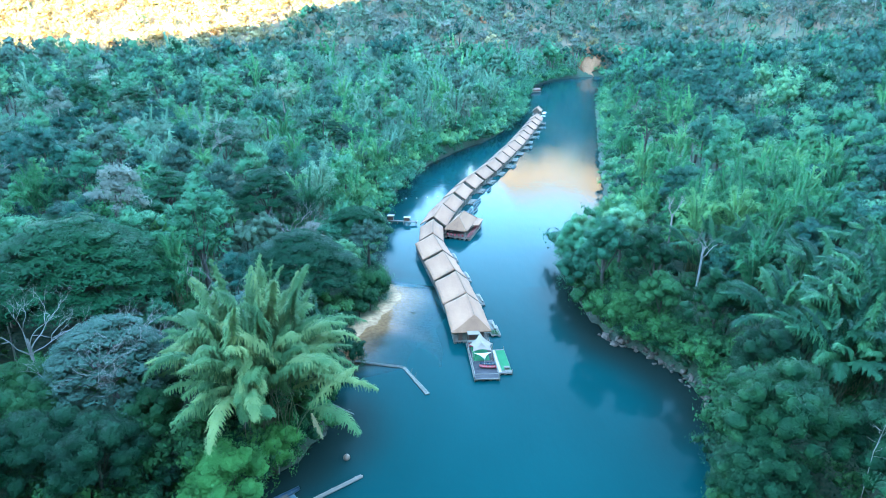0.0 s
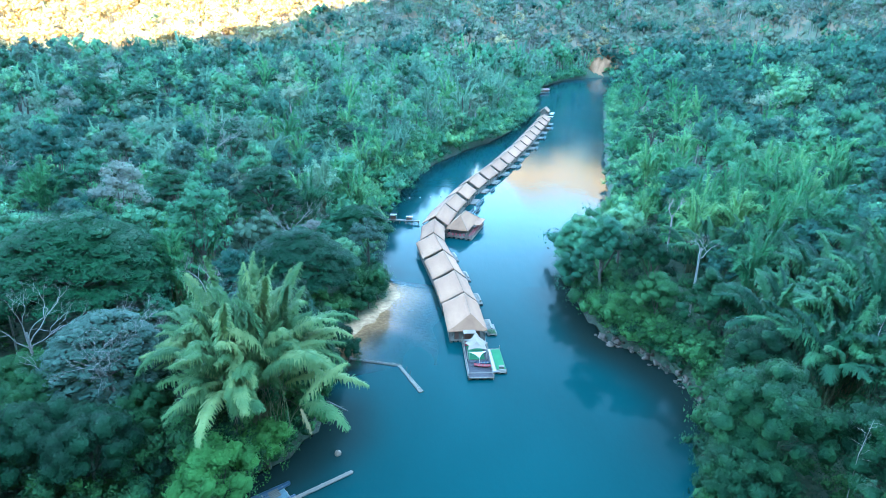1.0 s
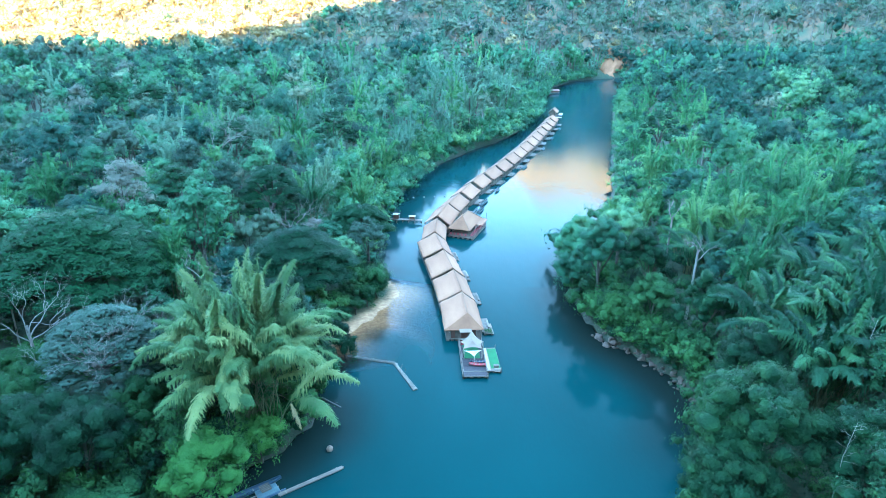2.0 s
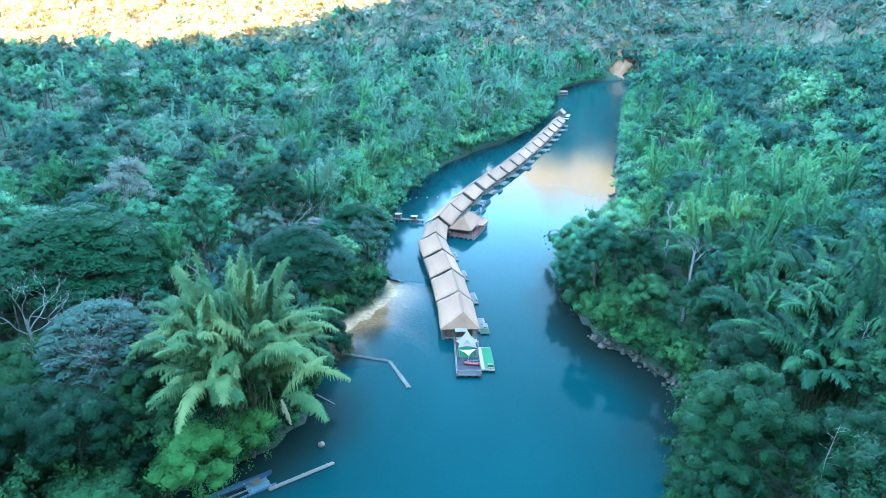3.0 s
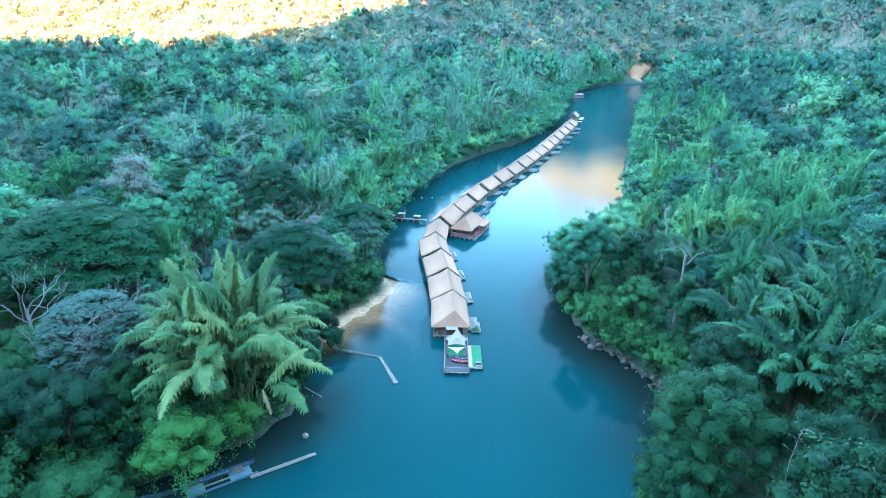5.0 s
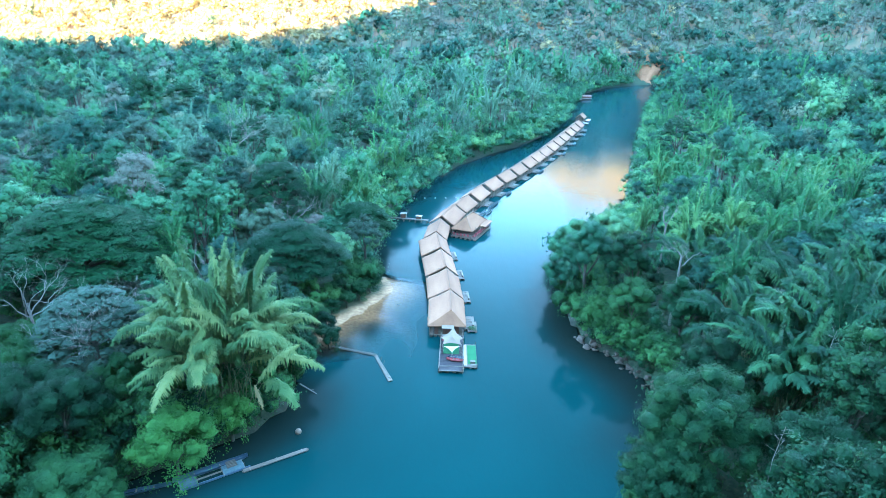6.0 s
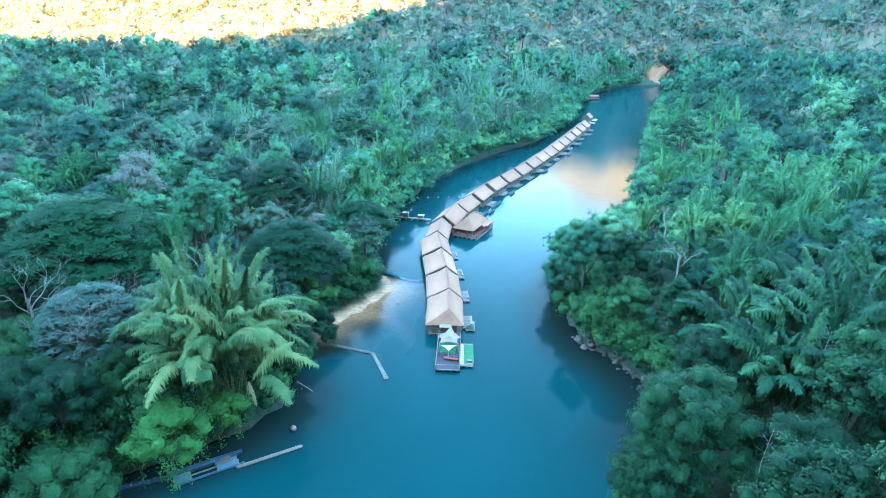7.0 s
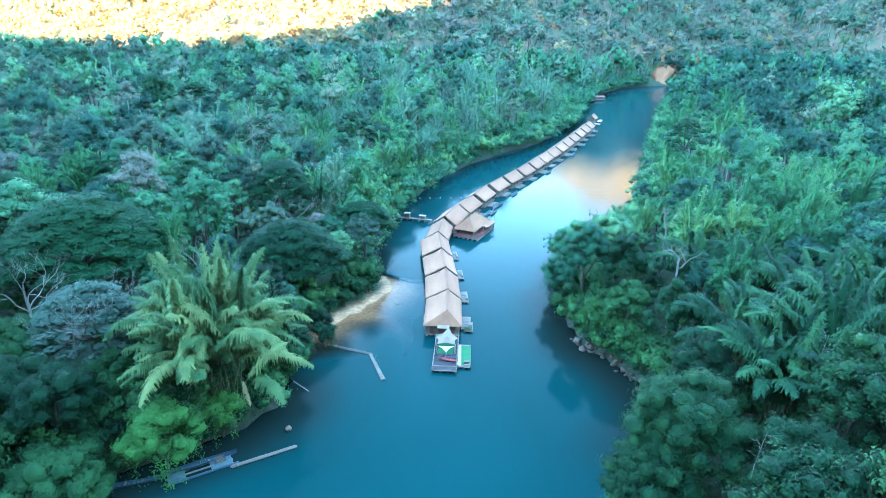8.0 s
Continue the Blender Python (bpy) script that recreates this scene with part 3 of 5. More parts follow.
def feather(r, n, height, reach, theta, leaf, start=0.34, wide=0.15, heading=0.0, layers=((0.12, 0.38), (-0.45, 0.55))):
    """One arching frond: a rib with rows of drooping leafy sprays joined to it on both sides. Arrays of culm and leaf."""
    k, spine = arch(height, reach, theta, heading)
    culm = tube(spine[[0, 2, 4, 6, 8]], np.linspace(0.08, 0.03, 5), 3)
    t = np.linspace(start, 1.0, n)
    rib = np.stack([np.interp(t, k, spine[:, i]) for i in range(3)], 1) + r.normal(0, 0.03, (n, 3))
    D = unit(np.gradient(rib, axis=0))
    S = unit(np.cross(D, [0, 0, 1.0]) + [1e-6, 0, 0])
    u = (t - start) / (1 - start)
    full = leaf * np.clip(0.45 + 2.0 * u, 0, 1) * np.sqrt(np.clip(1.08 - u ** 2.2, 0.08, 1))
    high = np.array([0, 0, 0.75])
    over = unit(high + D * 0.25)
    face = [over, over]
    out, Q = [rib, rib - [0, 0, 0.06]], [[i, i + 1, n + i + 1, n + i] for i in range(n - 1)]
    b = 2 * n
    for side in (1, -1):
        out.append(rib + (S * side * 0.42 + D * 0.3 - [0, 0, 0.2]) * full[:, None])
        face.append(unit(over + S * side * 0.6))
        Q += [[i, i + 1, b + i + 1, b + i][::side] for i in range(n - 1)]
        b += n
        for lift, droop in layers:
            ln = (full * r.uniform(0.7, 1.2, n))[:, None]
            way = unit(S * side + D * r.uniform(0.45, 0.95, (n, 1)) + r.normal(0, 0.14, (n, 3)) + [0, 0, lift])
            knee = rib + way * ln * 0.55
            tip = knee + (way * 0.40 + [0, 0, -droop]) * ln
            w = unit(np.cross(way, [0, 0, 1.0])) * ln * wide
            out += [knee - w, knee + w, tip - w * 0.45, tip + w * 0.45]
            face += [unit(over + S * side * 0.35)] * 2 + [unit(over + S * side * 0.8 - high * 0.3)] * 2
            for i in range(n):
                Q += [[i, b + i, b + n + i, n + i], [b + i, b + 2 * n + i, b + 3 * n + i, b + n + i]]
            b += 4 * n
    return culm, (np.concatenate(out), np.array(Q), None, np.concatenate(face))


def plume(r, n, height, reach, theta, leaf, radius, start=0.3, heading=0.0, slim=0.28):
    """One full foxtail of bamboo: small pointed sprays all round an arching culm."""
    k, spine = arch(height, reach, theta, heading)
    u = r.uniform(0, 1, n) ** 0.9
    t = start + (1 - start) * u
    rib = np.stack([np.interp(t, k, spine[:, i]) for i in range(3)], 1)
    way = np.gradient(spine, axis=0)
    D = unit(np.stack([np.interp(t, k, way[:, i]) for i in range(3)], 1))
    S = unit(np.cross(D, [0.2, 0.1, 1.0]) + [1e-6, 0, 0])
    B = np.cross(S, D)
    a = r.uniform(0, 2 * np.pi, (n, 1))
    out = np.cos(a) * S + np.sin(a) * B
    full = (radius * np.clip(0.35 + 2.2 * u, 0, 1) * np.sqrt(np.clip(1.05 - u ** 3, 0.1, 1)))[:, None]
    C = rib + out * full * np.sqrt(r.uniform(0.1, 1.1, (n, 1))) - [0, 0, 0.2] * full
    axis = unit(out * 0.9 + D * 0.55 + r.normal(0, 0.2, (n, 3)) - [0, 0, 0.45])
    N = unit(out * 0.75 + [0, 0, 0.85])
    W = unit(np.cross(axis, N + r.normal(0, 0.35, (n, 3))))
    s = (leaf * r.uniform(0.7, 1.3, n))[:, None]
    V = np.stack([C - axis * s * 0.45 - W * s * slim, C - axis * s * 0.45 + W * s * slim, C + axis * s * 0.6], 1).reshape(-1, 3)
    at_ = np.linspace(start, 1.0, 6)
    mid = np.stack([np.interp(at_, k, spine[:, i]) for i in range(3)], 1)
    q = (at_ - start) / (1 - start)
    body = tube(mid, 0.3 * radius * np.clip(0.3 + 2.2 * q, 0, 1) * np.sqrt(np.clip(1.03 - q ** 3, 0.03, 1)) * r.uniform(0.8, 1.2, 6), 5)
    round_ = unit(unit(body[0] - np.repeat(mid, 5, 0)) + [0, 0, 0.45])
    Q = body[1] + len(V)
    V, N3 = np.concatenate([V, body[0]]), np.concatenate([np.repeat(N, 3, 0), round_])
    return tube(spine[[0, 3, 6, 9]], np.linspace(0.09, 0.03, 4), 3), (V, Q, np.arange(3 * n).reshape(-1, 3), N3)


def grove_arrays(r, height, spread, plumes, n, leaf, radius, stems=True, skirt=0, skirt_leaf=0.42):
    """A bamboo clump of full foxtail plumes over a leafy skirt."""
    wood, green = Pile(), Pile()
    for i in range(plumes):
        k = np.sqrt((i + 0.5) / plumes)
        c, g = plume(r, n, height * (1.04 - 0.42 * k) * r.uniform(0.85, 1.08), spread * (0.15 + k * r.uniform(0.65, 1.05)), 1.25 + 0.85 * k, leaf, radius * r.uniform(0.8, 1.2), 0.30, i * 2.4 + r.uniform(-0.4, 0.4))
        o = r.normal(0, 0.1 * spread, 3) * [1, 1, 0]
        if stems:
            wood.add(c[0] + o, c[1])
        green.add(g[0] + o, *g[1:])
    if skirt:
        N = unit(r.normal(0, 1, (skirt, 3)) * [1, 1, 0.6])
        green.add(*leaves(N * [spread * 0.75, spread * 0.75, height * 0.34] * r.uniform(0.6, 1.1, (skirt, 1)) + [0, 0, height * 0.38], N + [0, 0, 0.5], skirt_leaf, r, three=True))
    if not stems:
        wood.add(*tube([(0, 0, 0), (0, 0, height * 0.3), (0, 0, height * 0.6)], [0.3, 0.3, 0.1], 3))
    return wood, green


def thing(name, label, category, where, group="", turn=0.0, scale=1.0):
    e = new(name)
    e.matrix_basis = pose(*where, 0, 0, turn) @ Matrix.Scale(scale, 4)
    e.empty_display_size = 0.5
    return tagged(e, label, category, group)


def under(parent, name, me, m=None, label=""):
    ob = new(name, me)
    ob.parent = parent
    if m is not None:
        ob.matrix_basis = m
    if label:
        ob["label"] = label
    return ob


def plant(name, label, arrays, wood_mat, leaf_mat, where, category="tree", group="", crown="crown", stem="trunk", turn=0.0, scale=1.0):
    e = thing(name, label, category, where, group, turn, scale)
    under(e, stem, arrays[0].mesh(stem, wood_mat, True))
    if arrays[1] is not None:
        under(e, crown, arrays[1].mesh(crown, leaf_mat))
    return e


def on_ground(x, y):
    return float(ground_height(np.array([float(x)]), np.array([float(y)]))[0])


# ---- the trees that stand out ----
taken = []


def put(x, y, radius):
    taken.append((x, y, radius))
    return (x, y, on_ground(x, y) - 0.15)


r = np.random.default_rng(21)
# great bamboo on the bank: every arching frond is a part
big = thing("bamboo_clump", "huge pale-green bamboo clump with feathery arching fronds over the river bank", "bamboo", put(-26.0, 76, 8))
for i in range(170):
    k = math.sqrt((i + 0.5) / 170)
    h = (26.0 - 11.5 * k ** 1.4) * r.uniform(0.70, 1.12)
    culm, leaf = feather(r, 52, h, 1.5 + 13.0 * k * r.uniform(0.55, 1.14), 1.0 + 1.05 * k + r.normal(0, 0.14), 1.45, 0.44, 0.06)
    pile, stem = Pile(), Pile()
    pile.add(*leaf)
    stem.add(*culm)
    f = under(big, "frond", pile.mesh("frond", M_GIANT), pose(r.normal(0, 1.8), r.normal(0, 1.8), 0, r.normal(0, 5), r.normal(0, 5), i * 137.5 + r.uniform(-30, 30)))
    under(f, "culm", stem.mesh("culm", M_CULM, True))
for i in range(16):
    k, line = arch(r.uniform(6, 10), r.uniform(5, 10), r.uniform(2.0, 2.5), r.uniform(-1.7, 0.2), 8)
    stem = Pile()
    stem.add(*tube(line[:7], np.linspace(0.07, 0.025, 7), 4))
    under(big, "dead_culm", stem.mesh("dead_culm", M_POLE, True), pose(r.normal(0, 0.8), r.normal(0, 0.8), 0), "bare tan dead culm")
for i in range(1):
    culm, leaf = feather(r, 30, 12.5, 15.0, 2.45, 0.5, 0.86, 0.08)
    pile = Pile()
    pile.add(*leaf)
    under(big, "dry_frond", pile.mesh("dry_frond", M_SUNSTRAW), pose(0, 0, 0, 0, 0, -43 + 6 * i), "withered straw-coloured frond")
plant("bush", "bright green climber-covered bush at the foot of the bamboo", tree_arrays(r, 13.5, 6.6, 48, 330, 0.28, 0.97, 2, vines=22, three=True, core_size=0.58, lobe=0.62, ragged=0.2), M_BARK, M_CLIMBER, put(-27.5, 63.5, 4), "bush", crown="foliage", stem="stem")
plant("bush", "bright green climber-covered bush hanging over the bank", tree_arrays(r, 8, 4, 30, 330, 0.27, 0.97, 2, vines=14, three=True, core_size=0.58, lobe=0.62, ragged=0.2), M_BARK, M_CLIMBER, put(-23, 71.5, 3), "bush", crown="foliage", stem="stem")

for x, y, h, s in [(-16.5, 100.5, 5.5, 3.0), (-18.8, 105.5, 5.0, 2.8), (-19.5, 94.5, 6.5, 3.2), (-21.5, 109, 5.0, 3.0), (-20, 113.5, 4.6, 2.8), (-17.6, 117.5, 4.4, 2.6), (-15.8, 121.5, 5.0, 2.7), (-14.2, 126, 5.2, 2.6), (-14.6, 131, 4.6, 2.5)]:
    plant("bush", "dark-green leafy bush at the edge of the beach", tree_arrays(r, h, s, 20, 240, 0.27, 0.97, 2, vines=6, three=True, core_size=0.58, lobe=0.7, ragged=0.15), M_BARK, M_NEARSHADE, put(x, y, s * 0.6), "bush", crown="foliage", stem="stem")
for x, y, h, s, n, label in [(-65, 101, 23.5, 17, 90, "broad dark-green rain tree with a layered umbrella crown"),
                             (-29, 117.5, 18, 12.5, 70, "dark-green rain tree with an umbrella crown behind the beach"),
                             (-22, 150, 14.5, 9, 44, "dark-green umbrella tree close to the river bank"),
                             (-44, 149, 21, 9, 46, "dark-green umbrella tree amid paler woods")]:
    plant("rain_tree", label, rain_tree_arrays(r, h, s, n, 420, 0.42, True), M_BARK, M_DARK, put(x, y, s * 0.72))
wood, green = rain_tree_arrays(r, 17.5, 9.5, 90, 95, 0.36, True)
for _ in range(9):
    branches(wood, np.array([0, 0, 8.0]), r.normal(0, 1.3, 3) * [1, 1, 0.2] + [0, 0, 1.0], 4.4, 0.14, 5, r)
plant("blue_grey_tree", "flat-crowned tree with thin blue-grey leaves and bare grey branches", (wood, green), M_PALEBARK, M_PALE, put(-47, 77, 7))
for x, y, h, label in [(-60.4, 80.5, 20.5, "leafless pale-grey tree with forked branches"), (-34.8, 134, 20.5, "leafless pale tree with a fine round crown of twigs"),
                       (-43.5, 105, 17.5, "leafless pinkish-grey tree beside the rain tree"), (50, 114, 20.3, "half-dead tree with a pale trunk above the woods"),
                       (52.4, 138, 18.5, "leafless pale tree amid bamboo"), (-70.4, 182, 26.5, "tall dead tree with a pale trunk"), (-122, 164, 19.5, "leafless pale tree with a wide crown of twigs")]:
    wood = Pile()
    wood.add(*tube([(0, 0, 0), (0.15, 0.1, h * 0.35), (0.1, 0, h * (0.55 if x < 0 else 0.75))], [0.32, 0.24, 0.2], 7))
    low = 0.4 if x < 0 else 0.62
    for _ in range(5 if x < 0 else 3):
        branches(wood, np.array([0.1, 0, h * r.uniform(low, low + 0.12)]), r.normal(0, 0.6, 3) * [1, 1, 0.2] + [0, 0, 1.0], h * (0.2 if x < 0 else 0.11), 0.12, 4, r)
    x, y, z = put(x, y, 3)
    plant("bare_tree", label, (wood, None), M_PALEBARK, None, (x, y, z + 0.0))
for x, y, h, s, m, label in [(-58.6, 124.5, 17, 4.4, M_CLIMBER, "round yellow-green tree amid darker woods"), (-36, 54, 12, 7.5, M_NEARSHADE, "dense green broadleaf tree at the water's edge"),
                             (42, 66, 19, 9.5, M_NEARSHADE, "massive dense broadleaf tree on the river bank"), (53, 60, 17, 8, M_NEARSHADE, "dense broadleaf tree on the river bank"),
                             (33.5, 121, 21.5, 6.2, M_LEAF, "tall dense broadleaf tree overhanging the river"), (29.6, 129, 13.5, 5.6, M_LEAF, "dense broadleaf tree overhanging the river"),
                             (31.5, 139, 14.5, 6.0, M_LEAF, "dense broadleaf tree overhanging the river"), (34, 149, 13, 5.8, M_LEAF, "dense broadleaf tree overhanging the river"),
                             (39.5, 131, 19, 6.2, M_LEAF, "tall dense broadleaf tree near the river"), (41, 117, 19, 6.0, M_NEARSHADE, "tall dark-green broadleaf tree near the river"),
                             (41, 108, 14, 5.2, M_NEARSHADE, "dark-green broadleaf tree above the rocks"), (48, 100, 17, 6.0, M_NEARSHADE, "dark-green broadleaf tree above the rocks"),
                             (37, 60, 14.5, 7.0, M_NEARSHADE, "dense broadleaf tree leaning over the river"), (48, 82, 17, 6.5, M_NEARSHADE, "dense broadleaf tree on the river bank"),
                             (35.5, 112.5, 7.5, 4.2, M_SHRUB, "round bright-green bush above the rocks"),
                             (-48, 62, 13, 7, M_NEARSHADE, "dense green broadleaf tree by the bank"), (-62, 66, 15, 8, M_NEARSHADE, "dense green broadleaf tree by the bank"),
                             (-44, 130.5, 15.5, 4.6, M_DRYHAZE, "pale greyish-green tree with thin leaves"), (-40.5, 134, 16.5, 4.4, M_DRYHAZE, "pale greyish-green tree with thin leaves"), (-28.5, 131, 12.5, 4.0, M_DRYHAZE, "pale greyish-green tree near the beach"),
                             (-41, 60.5, 14.5, 7, M_NEARSHADE, "dense green broadleaf tree by the bank"), (-54, 70, 11.5, 6, M_NEARSHADE, "dense green broadleaf tree below a flat-crowned tree"), (-39, 71, 10, 5, M_NEARSHADE, "low green broadleaf tree beside the great bamboo"),
                             (-59, 76, 10, 5.5, M_NEARSHADE_BAMBOO, "low green broadleaf tree below a leafless tree"), (-44, 86, 9, 5.5, M_TEAL, "low blue-green broadleaf tree in shade"), (-56, 88, 9, 5.5, M_TEAL, "low blue-green broadleaf tree in shade"), (-38, 96, 10, 6, M_TEAL, "low blue-green broadleaf tree in shade")]:
    near = y < 70 and x > 30
    lobes = int(34 + s * 6) if near else int(20 + s * 4)
    plant("broadleaf_tree", label, tree_arrays(r, h, s, lobes, 420 if near else 520 if y < 92 else 300, 0.25, 0.92, 2, 0.9, vines=int(s * 2.5), three=True, core_size=0.68, lobe=0.4 if near else 0.5, ragged=0.24 if near else 0.13), M_BARK, m, put(x, y, s * 0.6))
for x, y, h in ((46.5, 56.5, 18.0), (40.5, 61, 17.5), (61, 78, 19)):
    wood = Pile()
    wood.add(*tube([(0, 0, 0), (0.2, 0.1, h * 0.4), (0.1, 0.3, h * 0.75), (0.5, 0.2, h)], [0.07, 0.05, 0.035, 0.015], 5))
    for q in np.linspace(0.72, 0.97, 9):
        branches(wood, np.array([0.2, 0.25, h * q]), r.normal(0, 1, 3) * [1, 1, 0.2] + [0, 0, 0.5], 0.8, 0.02, 1, r, 3)
    plant("bare_tree", "slender leafless pale stem rising above green crowns", (wood, None), M_PALEBARK, None, (x, y, on_ground(x, y) - 0.1))
palm = thing("palm_tree", "small palm with drooping green fronds among the trees", "palm", put(-72, 92, 2.5))
stem = Pile()
stem.add(*tube([(0, 0, 0), (0.2, 0, 4.0), (0.1, 0.2, 8.0)], [0.2, 0.15, 0.13], 7))
under(palm, "trunk", stem.mesh("trunk", M_PALEBARK, True))
for i in range(14):
    culm, leaf = feather(r, 26, 1.6, 3.6, r.uniform(1.9, 2.5), 0.75, 0.1, 0.06, layers=((0.1, 0.4),))
    pile = Pile()
    pile.add(*leaf)
    under(palm, "frond", pile.mesh("frond", M_NEARSHADE_BAMBOO), pose(0.1, 0.2, 7.9, 0, 0, i * 137.5))
# bamboo with long arching plumes on the other bank
PLUMES = []
for i in range(9):
    culm, leaf = feather(r, 40, 1.0 * (20 - 0.9 * i) * r.uniform(0.92, 1.05), 2.0 + 1.1 * i, 1.0 + 0.11 * i, 1.5, 0.30, 0.07)
    pile, stem = Pile(), Pile()
    pile.add(*leaf)
    stem.add(*culm)
    PLUMES.append((pile.mesh("frond", M_GROVE), stem.mesh("culm", M_CULM, True)))
for x, y, n, size in [(58, 80, 36, 1.12), (66, 86, 36, 1.28), (76, 94, 36, 1.3), (57, 93, 30, 1.1), (86, 108, 30, 1.25), (70, 104, 30, 1.15), (56, 126, 26, 0.95), (66, 122, 28, 1.0)]:
    e = thing("bamboo_clump", "tall green bamboo clump with long arching plumes", "bamboo", put(x, y, 4.5), "bamboo grove", 0.0, size)
    for i in range(n):
        me, stem = PLUMES[min(8, int(9 * math.sqrt((i + 0.5) / n)))]
        f = under(e, "frond", me, pose(r.normal(0, 0.9), r.normal(0, 0.9), 0, r.normal(0, 5), r.normal(0, 5), i * 137.5 + r.uniform(-25, 25)))
        under(f, "culm", stem)


# ---- the woods ----
def room_for(x, y, gap):
    return all((x - a) ** 2 + (y - b) ** 2 > (gap + c) ** 2 for a, b, c in taken)


SPECIES = {"broad": M_LEAF, "dark": M_DARK, "bamboo": M_BAMBOO, "dry": M_DRYHAZE, "pale": M_PALE, "straw": M_SUNSTRAW, "rosy": M_ROSY, "drybamboo": M_HAZEBAMBOO, "teal": M_TEAL}
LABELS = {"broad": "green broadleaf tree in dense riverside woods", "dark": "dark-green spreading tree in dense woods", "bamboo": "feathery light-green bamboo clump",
          "dry": "dry-season tree with thin greyish-tan leaves", "pale": "tree with blue-grey leaves in dense woods", "straw": "hillside tree coloured pale straw to look sunlit",
          "rosy": "almost leafless pinkish-grey tree", "drybamboo": "feathery bamboo clump with haze-paled greyish-green leaves", "teal": "dark blue-green broadleaf tree in dense woods"}


def species_at(x, y, r):
    u = r.uniform()
    up = y - float(np.interp(x, HILL_X, HILL_Y))
    # the far hill leans to pale dry and rosy kinds, in place of haze
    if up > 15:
        # past the shade edge most trees turn straw, sunlight put into leaf colour
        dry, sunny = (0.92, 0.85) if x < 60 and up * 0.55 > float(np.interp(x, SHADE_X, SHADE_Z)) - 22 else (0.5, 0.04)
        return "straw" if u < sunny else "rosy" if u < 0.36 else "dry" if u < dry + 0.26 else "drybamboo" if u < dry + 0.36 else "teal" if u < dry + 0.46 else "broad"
    if x > 36 and 60 < y < 195:
        grove = 0.86 * float(smooth(36, 50, np.array(x))) * (1 - float(smooth(0.60, 0.72, np.array(x / y))))
    elif x > 0.2 * y and 195 <= y < 330 and x < 0.4 * y:
        grove = 0.5
    elif -110 < x < 0.2 * y and y > 165:
        grove = 0.62
    elif x > 0.2 * y and y > 200:
        grove = 0.18
    else:
        grove = 0.14
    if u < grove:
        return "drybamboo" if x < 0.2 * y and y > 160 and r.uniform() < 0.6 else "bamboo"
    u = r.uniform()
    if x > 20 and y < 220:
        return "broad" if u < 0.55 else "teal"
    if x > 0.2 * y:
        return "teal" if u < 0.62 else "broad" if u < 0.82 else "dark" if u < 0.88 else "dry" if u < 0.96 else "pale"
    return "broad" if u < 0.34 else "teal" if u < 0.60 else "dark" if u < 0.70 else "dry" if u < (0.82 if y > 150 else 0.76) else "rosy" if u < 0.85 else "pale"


def build(kind, r, lod, fine=False):
    """Arrays of one tree about 18 m high; lod 0 is the nearest."""
    leaf, per, lobes = [(0.31, 165, 34) if fine else (0.40, 105, 30), (0.55, 80, 13), (0.80, 42, 9), (1.2, 14, 6)][lod]
    if kind in ("bamboo", "drybamboo"):
        if lod == 0:
            return grove_arrays(r, 19, 5.2, 18, 280 if fine else 240, 0.34 if fine else 0.40, 1.0, True, 260 if fine else 200, 0.34 if fine else 0.4)
        c, n, size, rad = [(12, 60, 0.66, 1.1), (9, 28, 0.95, 1.25), (6, 11, 1.4, 1.5)][lod - 1]
        return grove_arrays(r, 17, 5.4, c, n, size, rad, False, [70, 36, 20][lod - 1], [0.6, 0.9, 1.3][lod - 1])
    if kind == "dark" and lod < 2:
        return rain_tree_arrays(r, 17, 7.5, [36, 24][lod], ([170, 56] if fine else [120, 56])[lod], ([0.42, 0.75] if fine else [0.5, 0.75])[lod], True)
    h, s = r.uniform(14, 20), r.uniform(4.4, 6.4)
    if kind in ("dry", "straw", "rosy"):
        return tree_arrays(r, h, s, lobes, int(per * 1.2), leaf * 0.85, [0.66, 0.75, 0.85, 0.95][lod], [1, 1, 0, 0][lod], 0.85, [6, 4, 4, 3][lod], 0.24, 0.5, True, lobe=[0.54, 0.72, 0.84, 0.95][lod])
    return tree_arrays(r, h, s, lobes, per, leaf, [0.88, 0.9, 0.94, 0.97][lod], [2, 1, 0, 0][lod], [0.85, 0.95, 1.05, 1.15][lod], [6, 4, 4, 3][lod], three=True, vines=6 if lod == 0 else 0, core_size=0.5 if lod == 0 else 0.58, ragged=0.2, lobe=[0.54, 0.72, 0.84, 0.95][lod])


KITS = {(k, lod): [build(k, np.random.default_rng(100 + 10 * lod + j), lod) for j in range([4, 5, 5, 5][lod])] for k in SPECIES for lod in range(4)}
FINE = {k: [build(k, np.random.default_rng(200 + j), 0, True) for j in range(4)] for k in SPECIES}


def in_view(x, y, margin):
    return x > -0.80 * y - 28 - margin * 0.4 and x < 0.70 * y + 30 + margin * 0.4


BARE = [(139, 630, 11), (254, 673, 7), (304, 662, 7), (318, 650, 7), (102, 638, 5), (178, 666, 8), (123, 654, 7), (35, 643, 4), (17, 656, 5)]
spots = []
r = np.random.default_rng(5)
for lod, (y0, y1, step) in enumerate([(38, 168, 8.5), (168, 265, 8.8), (265, 450, 9.4), (450, 850, 7.4)]):
    for gy_ in np.arange(y0, y1, step * 0.87):
        for gx_ in np.arange(-640, 640, step):
            x, y = gx_ + r.uniform(-0.45, 0.45) * step + (step / 2 if round(gy_ / step) % 2 else 0), gy_ + r.uniform(-0.45, 0.45) * step
            if in_view(x, y, 30):
                spots.append((x, y, lod))
sx = np.array([s[0] for s in spots])
